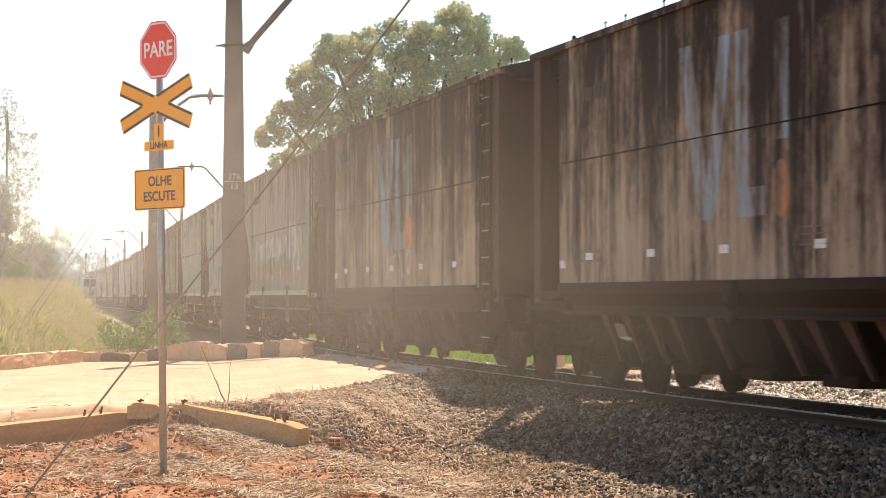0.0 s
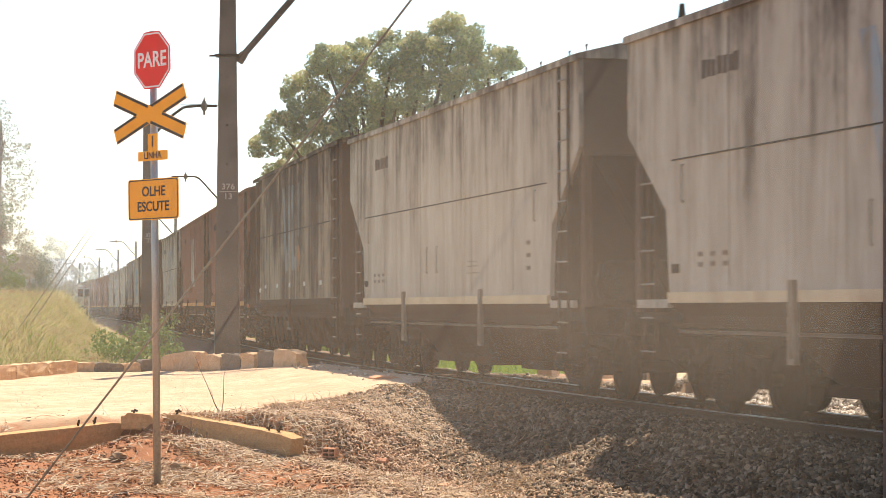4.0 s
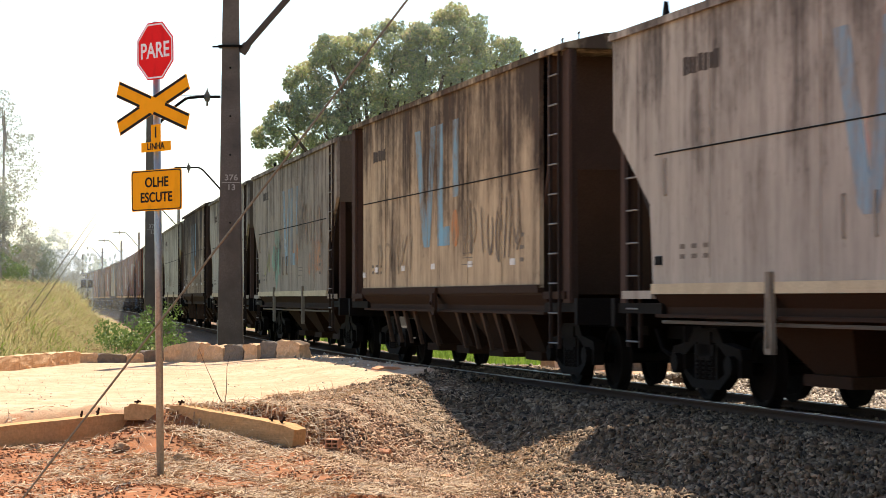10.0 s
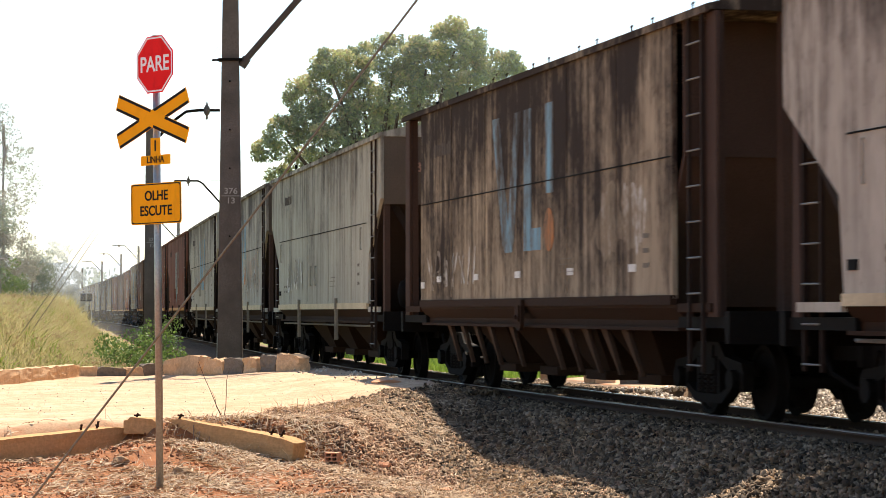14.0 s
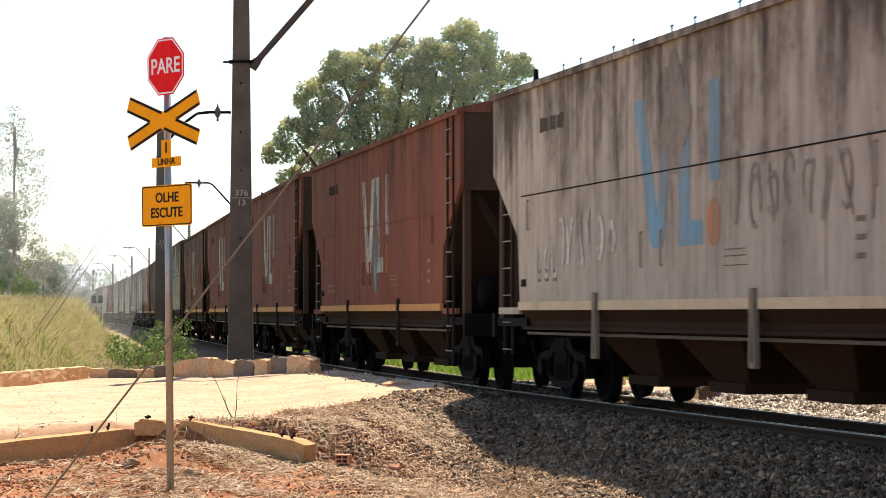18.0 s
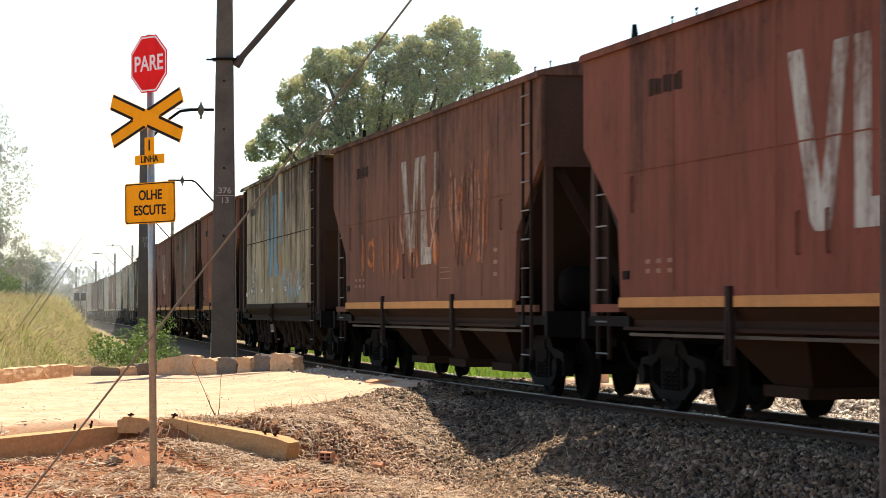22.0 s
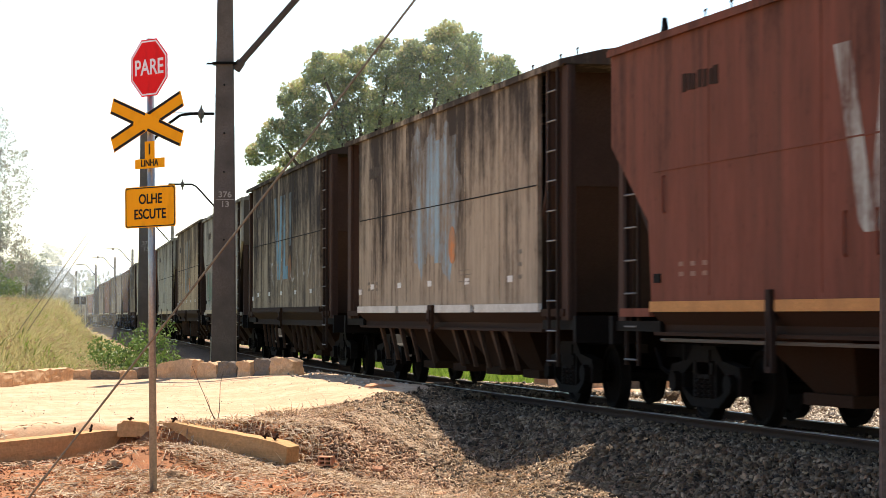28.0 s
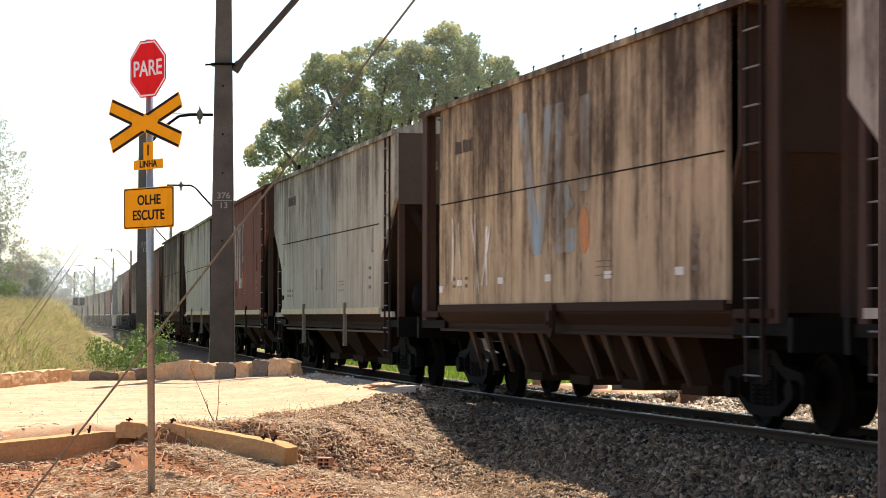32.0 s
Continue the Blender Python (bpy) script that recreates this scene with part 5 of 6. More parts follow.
def stay(p, q, r, label):
    n, m, p, q = 12, 6, Vector(p), Vector(q)
    turn = (q - p).to_track_quat("Z", "Y").to_matrix()
    vs, thick = [], r
    for i in range(n + 1):
        # far stays thin out above their lower third, imitating sky glare that swallows them
        r = thick if i <= 4 or thick > 0.0092 else thick * 0.35
        c = p.lerp(q, i / n) - Vector((0, 0, 0.06 * math.sin(math.pi * i / n)))
        vs += [c + turn @ Vector((r * math.cos(6.2832 * j / m), r * math.sin(6.2832 * j / m), 0)) for j in range(m)]
    fs = [(i * m + j, i * m + (j + 1) % m, (i + 1) * m + (j + 1) % m, (i + 1) * m + j) for i in range(n) for j in range(m)]
    ob = heap("stay_wire", vs, fs, CABLE, True)
    tagged(ob, label, "wire", "stay wires")


stay((1.16, 19.38, -0.70), (7.66, 16.08, 8.42), 0.0095, "thick twisted steel stay wire from ground to pole")
stay((2.97, 47.8, 0.29), (7.45, 47.1, 7.0), 0.009, "thin steel stay wire rising from the grass to a pole")
stay((3.25, 49.6, 0.22), (7.45, 47.1, 6.9), 0.008, "thin steel stay wire rising from the grass to a pole")

# ---- kerbs, beams, brick and stones ----
KERB = plain("pale_kerb_stone", (0.72, 0.47, 0.28), 0.92, 0, 0.7, 7.0, (0.30, 0.17, 0.10), 24, 0.8, 0.02)
KERB_DARK = plain("blackened_kerb_stone", (0.20, 0.165, 0.135), 0.92, 0, 0.8, 6.0, (0.30, 0.22, 0.15), 24, 0.8, 0.02)
BEAM = plain("sandy_concrete_beam", (0.58, 0.34, 0.16), 0.92, 0, 0.5, 4.0, (0.34, 0.19, 0.09), 30, 0.45, 0.01)


def rough_block(bm, l, w, h, seed, cuts=5, rough=0.02):
    vs = box(bm, -l / 2, l / 2, -w / 2, w / 2, 0, h)
    bmesh.ops.subdivide_edges(bm, edges=bm.edges[:], cuts=cuts, use_grid_fill=True)
    for v in bm.verts:
        n = noise.noise_vector(v.co * 4.0 + Vector((seed * 7.3, 0, 0)))
        n2 = noise.noise_vector(v.co * 13.0 + Vector((seed * 3.1, 5, 0)))
        k = 1.0 if v.co.z > 0.01 else 0.3
        v.co += n * rough * k + n2 * rough * 0.7
        ex, ez = abs(v.co.x) > l / 2 - 0.04, v.co.z > h - 0.03
        if (ex and ez):
            v.co.z -= 0.03


row = [((2.0, 39.2), (4.05, 44.3), 0.26, KERB, 3), ((4.15, 45.0), (4.55, 45.05), 0.20, KERB, 1), ((4.55, 45.05), (5.1, 45.1), 0.19, KERB_DARK, 1), ((5.1, 45.1), (5.45, 45.2), 0.22, KERB, 1),
       ((5.45, 45.2), (6.0, 45.4), 0.24, KERB_DARK, 1)]
for i, (a, b, h, mat, n) in enumerate(row):
    for j in range(n):
        p = Vector(a).lerp(Vector(b), j / n)
        q = Vector(a).lerp(Vector(b), (j + 1) / n)
        bm = bmesh.new()
        rough_block(bm, (q - p).length + 0.02, 0.22, h + 0.04, i * 5 + j, 9, 0.026)
        ob = new("kerb_stone", finish(bm, "kerb_stone", mat))
        m = (p + q) / 2
        ob.matrix_world = pose(m.x, m.y, float(height(m.x, m.y)) - 0.06, 0, 0, math.degrees(math.atan2(q.y - p.y, q.x - p.x)))
        tagged(ob, "low broken sandy kerb stone along the dirt road" if mat is KERB else "low blackened kerb stone along the dirt road", "kerb", "kerb stones")
big = [((5.88, 45.1), (6.42, 42.9), 0.36, KERB), ((6.42, 42.8), (6.68, 42.1), 0.30, KERB), ((6.68, 42.1), (6.92, 41.5), 0.29, KERB_DARK), ((6.92, 41.5), (7.15, 40.98), 0.29, KERB),
       ((7.15, 40.98), (7.38, 40.45), 0.30, KERB_DARK), ((7.38, 40.45), (7.66, 39.85), 0.31, KERB)]
for i, (a, b, h, mat) in enumerate(big):
    p, q = Vector(a), Vector(b)
    bm = bmesh.new()
    rough_block(bm, (q - p).length - 0.05, 0.24, h + 0.02, 40 + i, 9, 0.035)
    ob = new("kerb_stone", finish(bm, "kerb_stone", mat))
    m = (p + q) / 2
    ob.matrix_world = pose(m.x, m.y, float(height(m.x, m.y)) - 0.04, 5.0 * (i % 2) - 2, 3.5 * (i % 3 - 1), 5 * (i % 3 - 1) + math.degrees(math.atan2(q.y - p.y, q.x - p.x)))
    tagged(ob, "chunky sand-coloured kerb stone beside the crossing" if mat is KERB else "chunky soot-dark kerb stone beside the crossing", "kerb", "kerb stones")
for i, (x, y, l, turn, mat) in enumerate(((12.9, 39.2, 0.7, 40, KERB), (13.35, 38.6, 0.5, -20, KERB_DARK), (13.8, 38.5, 0.55, -15, KERB), (14.4, 40.4, 0.9, 25, KERB), (12.4, 40.5, 0.6, 60, KERB))):
    bm = bmesh.new()
    rough_block(bm, l, 0.25, 0.36, 60 + i, 4)
    ob = new("kerb_stone", finish(bm, "kerb_stone", mat))
    ob.matrix_world = pose(x, y, float(height(x, y)) - 0.03, 0, 0, turn)
    tagged(ob, "sunlit kerb stone on the far side of the track", "kerb", "kerb stones")


def old_beam(name, p, q, w, h, seed, label, roll=0.0):
    """A broken concrete beam with rusty bolts, its top edge from p to q."""
    root = new(name)
    p, q = Vector(p), Vector(q)
    d = q - p
    root.matrix_world = Matrix.Translation((p + q) / 2) @ Matrix.Rotation(math.atan2(d.y, d.x), 4, "Z") @ Matrix.Rotation(-math.atan2(d.z, math.hypot(d.x, d.y)), 4, "Y")
    tagged(root, label, "concrete beam", "old concrete beams")
    bm = bmesh.new()
    rough_block(bm, d.length, w, h, seed, 11, 0.013)
    ob = part("beam", bm, BEAM, root)
    ob.matrix_basis = pose(0, 0, 0, roll) @ pose(0, 0, -h)
    for i, x in enumerate((-0.46, 0.28, 0.36) if d.length > 1.3 else (-0.2,)):
        bm = bmesh.new()
        tube(bm, (0, 0, -0.02), (0.01, 0.01, 0.045 + 0.015 * i), 0.013, n=7)
        tube(bm, (-0.03, 0, 0.015), (0.04, 0.02, 0.03), 0.011, n=6)
        b = part("rusty_bolt", bm, RUSTY, root, "rusted bent bolt")
        b.matrix_basis = pose(x * d.length, -0.02, 0.005 + (0.06 if roll else 0), 12 * i, 8, 30 * i)
    return root


old_beam("concrete_beam", (3.50, 25.86, 0.02), (4.72, 24.80, -0.20), 0.27, 0.28, 3, "broken sandy concrete beam with rusty bolts on the slope")
old_beam("concrete_beam", (0.55, 24.50, -0.22), (2.95, 26.12, -0.08), 0.26, 0.32, 4, "half-buried sandy concrete beam at the road's edge")
old_beam("concrete_beam", (2.96, 25.95, 0.02), (3.32, 25.85, 0.0), 0.2, 0.18, 6, "short dark concrete stub in the soil")

BRICK = plain("orange_hollow_brick", (0.72, 0.36, 0.21), 0.9, 0, 0.4, 9.0, (0.35, 0.14, 0.07))
HOLLOW_SHADE = plain("brick_hollow_shade", (0.08, 0.03, 0.02), 0.95)


def hollow_brick():
    root = new("hollow_brick")
    root.matrix_world = pose(5.11, 24.9, float(height(5.11, 24.9)) + 0.012, 0, 0, -30)
    tagged(root, "broken orange hollow clay brick lying on gravel", "brick")
    bm = bmesh.new()
    w, h, l, t = 0.15, 0.10, 0.14, 0.013
    for x in (-w / 2, -t / 2, w / 2 - t):
        box(bm, x, x + t, -l / 2, l / 2, 0, h)
    for z in (0, h / 2 - t / 2, h - t):
        box(bm, -w / 2 + t, -t / 2, -l / 2 + 0.001, l / 2, z + 0.0005, z + t - 0.0005)
        box(bm, t / 2, w / 2 - t, -l / 2 + 0.001, l / 2, z + 0.0005, z + t - 0.0005)
    part("clay_body", bm, BRICK, root)
    # dark plate closing the holes, their inner shade put into its colour
    bm = bmesh.new()
    box(bm, -w / 2 + 0.01, w / 2 - 0.01, l / 2 - 0.02, l / 2 - 0.002, 0.01, h - 0.01)
    part("shadowed_core", bm, HOLLOW_SHADE, root)


hollow_brick()
STONE = plain("tan_field_stone", (0.42, 0.27, 0.16), 0.92, 0, 0.5, 8.0, (0.22, 0.11, 0.06), 40, 0.5)


def field_stone(x, y, r, seed, flat=0.6, mat=None, label="rough tan stone lying on red soil", name="stone"):
    bm = bmesh.new()
    bmesh.ops.create_icosphere(bm, subdivisions=3, radius=r)
    for v in bm.verts:
        n = noise.noise(v.co * (1.3 / r) + Vector((seed * 9.1, 0, 0))) + 0.4 * noise.noise(v.co * (3.0 / r) + Vector((seed * 3.1, 4, 0)))
        v.co *= 1 + 0.6 * n
        v.co.z *= flat
    ob = new(name, finish(bm, name, mat or STONE, False))
    ob.matrix_world = pose(x, y, float(height(x, y)) + r * flat * 0.35, 0, 0, seed * 47)
    tagged(ob, label, "stone", "stones on the soil")


for i, (x, y, r) in enumerate(((1.87, 24.8, 0.09), (3.25, 23.5, 0.10), (2.7, 24.3, 0.08), (4.4, 23.6, 0.04), (2.2, 23.4, 0.04), (3.7, 22.9, 0.045), (6.0, 23.0, 0.05))):
    field_stone(x, y, r, i + 1)
for i, (x, y, l, turn) in enumerate(((7.5, 32.6, 0.5, 25), (6.0, 23.4, 0.2, -30), (5.7, 25.0, 0.16, 60))):
    bm = bmesh.new()
    rough_block(bm, l, 0.16, 0.035, 80 + i, 3, 0.012)
    ob = new("clay_shard", finish(bm, "clay_shard", BRICK, False))
    ob.matrix_world = pose(x, y, float(height(x, y)) + 0.01, 3, 4, turn)
    tagged(ob, "flat orange clay shard lying on the gravel", "rubble", "clay shards")


# ---- ballast, straw, grass: what nobody could count ----
def island_material(name, cols, rough=0.9, trans=0.0):
    m, nt, b = shader(name)
    g = nt.nodes.new("ShaderNodeNewGeometry")
    r = nt.nodes.new("ShaderNodeValToRGB")
    r.color_ramp.elements[0].color, r.color_ramp.elements[-1].color = (*cols[0], 1), (*cols[-1], 1)
    for i, c in enumerate(cols[1:-1]):
        e = r.color_ramp.elements.new((i + 1) / (len(cols) - 1))
        e.color = (*c, 1)
    nt.links.new(g.outputs["Random Per Island"], r.inputs[0])
    v = coords(nt, own=False)
    c = mixc(nt, ramp(nt, noisy(nt, v, 30.0), (0.4, 0.8)), r.outputs[0], mixc(nt, 0.5, r.outputs[0], (0.03, 0.022, 0.016)))
    nt.links.new(c, b.inputs["Base Color"])
    b.inputs["Roughness"].default_value = rough
    b.inputs["Specular IOR Level"].default_value = 0.25
    if trans:
        tr = nt.nodes.new("ShaderNodeBsdfTranslucent")
        nt.links.new(c, tr.inputs[0])
        mx = nt.nodes.new("ShaderNodeMixShader")
        mx.inputs[0].default_value = trans
        nt.links.new(b.outputs[0], mx.inputs[1])
        nt.links.new(tr.outputs[0], mx.inputs[2])
        nt.links.new(mx.outputs[0], nt.nodes["Material Output"].inputs[0])
    return m


# train's shade is put into the darker ballast, sunlight into the browner chips
BALLAST = island_material("granite_ballast", [(0.016, 0.011, 0.007), (0.20, 0.135, 0.082), (0.40, 0.28, 0.178), (0.03, 0.02, 0.0125), (0.25, 0.158, 0.092), (0.07, 0.046, 0.028)])
CHIPS = island_material("brown_gravel_chips", [(0.08, 0.042, 0.025), (0.38, 0.22, 0.13), (0.60, 0.40, 0.26), (0.13, 0.068, 0.04), (0.45, 0.26, 0.155), (0.24, 0.125, 0.072)])
STRAW = island_material("dry_straw", [(0.46, 0.29, 0.16), (0.66, 0.47, 0.29), (0.15, 0.08, 0.045), (0.76, 0.59, 0.41), (0.36, 0.19, 0.10)], 0.85, 0.15)


def stones(name, x, y, z, r, size, label, mat=None):
    """Angular little stones: each a squashed, skewed eight-cornered lump."""
    n = len(x)
    cube = np.array([(a, b, c) for c in (-1, 1) for b in (-1, 1) for a in (-1, 1)], float)
    quad = np.array([(0, 2, 3, 1), (4, 5, 7, 6), (0, 1, 5, 4), (2, 6, 7, 3), (0, 4, 6, 2), (1, 3, 7, 5)])
    p = cube[None] * (1 + r.uniform(-0.75, 0.35, (n, 8, 3)))
    p = p * (size * r.uniform(0.55, 1.25, (n, 1, 1))) * r.uniform(0.22, 1.4, (n, 1, 3)) * 0.56
    q = r.normal(size=(n, 4))
    q /= np.linalg.norm(q, axis=1)[:, None]
    w, a, b, c = q.T
    R = np.stack([1 - 2 * (b * b + c * c), 2 * (a * b - w * c), 2 * (a * c + w * b), 2 * (a * b + w * c), 1 - 2 * (a * a + c * c), 2 * (b * c - w * a), 2 * (a * c - w * b), 2 * (b * c + w * a), 1 - 2 * (a * a + b * b)], 1).reshape(n, 3, 3)
    p = np.einsum("nij,nkj->nki", R, p) + np.stack([x, y, z], 1)[:, None]
    f = (quad[None] + 8 * np.arange(n)[:, None, None]).reshape(-1, 4)
    ob = heap(name, p.reshape(-1, 3), f, mat or BALLAST)
    return tagged(ob, label, "ballast", kind="stuff")


def keep_shoulder(x, y, r):
    e = off_track(x, y)
    m = ground_masks(x, y)
    edge = ease((x - 5.9) / 1.2)
    return (r.uniform(size=len(x)) < np.clip(edge * m[2] * 1.1, 0, 1)) & ((np.abs(e + 0.535) > 0.08) & (np.abs(e - 0.535) > 0.08)) & ~((np.abs(e) < 1.0) & (r.uniform(size=len(x)) < 0.3))


x, y, z, r = spots(150000, 5.4, 11.8, 16.5, 40, 11, keep_shoulder)
ballast = stones("ballast", x, y, z + r.uniform(-0.01, 0.03, len(x)), r, 0.046, "angular brown-grey crushed stone ballast beside the rails")
# pale gravel; on the far heap its paleness stands in for sunlight
PALE_CHIPS = island_material("pale_gravel", [(0.16, 0.12, 0.09), (0.52, 0.44, 0.36), (0.78, 0.68, 0.56), (0.24, 0.18, 0.13), (0.62, 0.52, 0.42), (0.36, 0.28, 0.21)])
x, y, z, r = spots(85000, 4.2, 8.2, 19, 34, 14, lambda x, y, r: r.uniform(size=len(x)) < ease((x - 4.4) / 1.2) * ease((7.9 - x) / 1.2) * (sand_edge(x) - y > -0.1))
stones("slope_gravel", x, y, z + r.uniform(-0.01, 0.02, len(x)), r, 0.036, "loose brown gravel and chips on the slope below the road", CHIPS)
x, y, z, r = spots(42000, 11.6, 16.0, 22, 34.6, 12, lambda x, y, r: r.uniform(size=len(x)) < ease((4.9 - np.abs(off_track(x, y))) / 0.8))
stones("ballast_heap", x, y, z + r.uniform(-0.01, 0.03, len(x)), r, 0.05, "heaped ballast beyond the track, painted paler as sunlit", PALE_CHIPS)
x, y, z, r = spots(9000, 6.5, 12.5, 33, 52, 13, lambda x, y, r: (np.abs(off_track(x, y)) > 0.62) & (np.abs(off_track(x, y)) < 3.0) & (r.uniform(size=len(x)) < np.where(y < 43, 0.16, 0.7)))
stones("road_gravel", x, y, z + 0.005, r, 0.04, "loose grey gravel where the road meets the track", PALE_CHIPS)


def blades(name, x, y, z, r, tall, wide, lean, material, label, category, flat=False):
    """Thin bent blades of two segments each."""
    n = len(x)
    a = r.uniform(0, 2 * math.pi, n)
    h = tall * r.uniform(0.5, 1.2, n)
    w = wide * r.uniform(0.6, 1.3, n)
    k = lean * r.uniform(0.2, 1.2, n)
    dx, dy = np.cos(a), np.sin(a)
    b = r.uniform(0, 2 * math.pi, n)
    sx, sy = np.cos(b) * w, np.sin(b) * w
    if flat:
        mid = np.stack([x + dx * h * 0.5, y + dy * h * 0.5, z + 0.05 * r.uniform(0.2, 1, n)], 1)
        tip = np.stack([x + dx * h + sx, y + dy * h + sy, height(x + dx * h, y + dy * h) + 0.035 * r.uniform(0, 2, n)], 1)
        sx, sy = -dy * w, dx * w
    else:
        mid = np.stack([x + dx * h * k * 0.35, y + dy * h * k * 0.35, z + h * 0.6], 1)
        tip = np.stack([x + dx * h * k, y + dy * h * k, z + h], 1)
    s = np.stack([sx, sy, np.zeros(n) + (w * 0.5 if flat else 0)], 1)
    base = np.stack([x, y, z + (0.022 if flat else -0.02)], 1)
    v = np.stack([base - s, base + s, mid + s * 0.7, mid - s * 0.7, tip + s * 0.15, tip - s * 0.15], 1)
    f = np.array([(0, 1, 2, 3), (3, 2, 4, 5)])[None] + 6 * np.arange(n)[:, None, None]
    ob = heap(name, v.reshape(-1, 3), f.reshape(-1, 4), material)
    return tagged(ob, label, category, kind="stuff")


def keep_slope(x, y, r):
    d = sand_edge(x) - y
    patch = np.sin(x * 1.7 + 0.4) * np.sin(y * 1.3) + 0.4 * np.sin(x * 4.1 + y * 3.3)
    p = ease((d + 0.6) / 0.9) * ease((9.0 - x) / 2.2) * np.where(patch > -0.05, 1.0, 0.15)
    p = p * np.where((x > 5.6) & (d < 0.6), 0.7, 1.0) * np.interp(x, [1.2, 2.6, 3.4, 5.5, 6.5, 8.5], [0.12, 0.35, 0.8, 1.0, 0.9, 0.12])
    return (r.uniform(size=len(x)) < p) & (off_track(x, y) < -1.7) & ((x - 5.11) ** 2 + (y - 24.95) ** 2 > 0.03)


x, y, z, r = spots(110000, 1.0, 9, 20.5, 36.5, 21, keep_slope)
blades("straw_litter", x, y, z, r, 0.19, 0.008, 0.5, STRAW, "dry broken straw and twigs scattered over red soil", "straw", True)
x, y, z, r = spots(4500, 1.0, 8, 20.5, 35, 22, keep_slope)
blades("dry_stalks", x, y, z, r, 0.16, 0.004, 1.3, STRAW, "short dry grass stalks standing on the slope", "dry grass")
x, y, z, r = spots(1700, 1.0, 9, 26.2, 44, 23, lambda x, y, r: (ground_masks(x, y)[0] > 0.5) & (r.uniform(size=len(x)) < 0.5))
stones("road_pebbles", x, y, z + 0.003, r, 0.012, "scattered small stones on the sandy road", PALE_CHIPS)

CLOD = island_material("red_soil_clods", [(0.42, 0.14, 0.05), (0.27, 0.10, 0.045), (0.48, 0.19, 0.075), (0.20, 0.085, 0.045), (0.38, 0.17, 0.09)])


def keep_soil(x, y, r):
    lumpy = np.sin(x * 2.9 + 1.0) * np.sin(y * 2.3 + 0.5) + 0.5 * np.sin(x * 6.1 - y * 4.7)
    return (sand_edge(x) - y > 0.1) & (r.uniform(size=len(x)) < np.interp(x, [1, 3.5, 5.2], [1.0, 0.9, 0.0]) * np.where(lumpy > 0.1, 1.0, 0.3))


x, y, z, r = spots(12000, 1.0, 5.2, 20.5, 26.4, 24, keep_soil)
stones("soil_clods", x, y, z + r.uniform(-0.012, 0.008, len(x)), r, 0.026, "crumbled red soil clods on the bare slope", CLOD)

GRASS = island_material("tall_dry_grass", [(0.60, 0.49, 0.24), (0.40, 0.40, 0.15), (0.70, 0.60, 0.38), (0.30, 0.34, 0.11), (0.58, 0.43, 0.25), (0.48, 0.44, 0.19)], 0.8, 0.5)
LAWN = island_material("green_grass", [(0.17, 0.27, 0.04), (0.25, 0.36, 0.05), (0.14, 0.22, 0.035), (0.32, 0.38, 0.09)], 0.8, 0.4)


def keep_bank(x, y, r):
    e = off_track(x, y)
    b = y - far_edge(x)
    return (e < np.interp(y, [55, 75], [-4.6, -3.9])) & (b > 0.5) & (r.uniform(size=len(x)) < ease((-e - np.interp(y, [55, 75], [4.5, 3.7])) / 1.2) * (0.35 + 0.65 * (np.sin(x * 2.3 + y) * np.sin(y * 1.1 - x * 0.6) > -0.3)))


x, y, z, r = spots(320000, -1, 10, 41, 75, 31, keep_bank)
blades("tall_grass", x, y, z, r, 0.21, 0.0045, 1.9, GRASS, "tall yellow-green seeding grass on the bank", "grass")
x, y, z, r = spots(26000, -1, 10, 41, 75, 34, keep_bank)
SEED_HEAD = island_material("dry_seed_heads", [(0.56, 0.40, 0.24), (0.44, 0.29, 0.17), (0.66, 0.52, 0.34), (0.36, 0.27, 0.15)], 0.9, 0.4)
stones("seed_heads", x, y, z + 0.16 + r.uniform(0, 0.12, len(x)), r, 0.026, "dry brown seed heads over the grass on the bank", SEED_HEAD)
x, y, z, r = spots(9000, 2, 9, 42, 70, 35, lambda x, y, r: keep_bank(x, y, r) & (np.sin(x * 1.3 + 2) * np.sin(y * 0.8) > 0.2))
blades("green_weeds", x, y, z, r, 0.26, 0.018, 1.2, LAWN, "low green weeds among the dry grass", "weeds")
x, y, z, r = spots(60000, -12, 16, 75, 170, 32, keep_bank)
blades("tall_grass", x, y, z, r, 0.45, 0.014, 1.1, GRASS, "tall yellow-green grass along the far bank", "grass")
x, y, z, r = spots(60000, 12, 30, 30, 95, 33, lambda x, y, r: (ground_masks(x, y)[1] > 0.4))
blades("green_grass", x, y, z, r, 0.22, 0.02, 0.6, LAWN, "bright green short grass beyond the track", "grass")


# ---- trees and bushes ----
BARK = plain("grey_brown_bark", (0.13, 0.10, 0.075), 0.95, 0, 0.6, 3.0, (0.05, 0.035, 0.03), 25, 0.6, 0.02)
# bark of the far bank trees, lightened to imitate haze
PALE_BARK = plain("haze_paled_bark", (0.34, 0.30, 0.26), 0.9, 0, 0.5, 3.0, (0.2, 0.17, 0.14), 25, 0.3, 0.01)
MANGO = island_material("mango_leaves", [(0.25, 0.305, 0.205), (0.38, 0.44, 0.215), (0.205, 0.25, 0.18), (0.50, 0.54, 0.23), (0.29, 0.35, 0.215), (0.46, 0.40, 0.26)], 0.6, 0.34)
SUNLIT_YOUNG = island_material("sunlit_young_mango_leaves", [(0.58, 0.62, 0.25), (0.66, 0.52, 0.32), (0.50, 0.58, 0.23), (0.70, 0.60, 0.38), (0.46, 0.52, 0.22)], 0.6, 0.4)
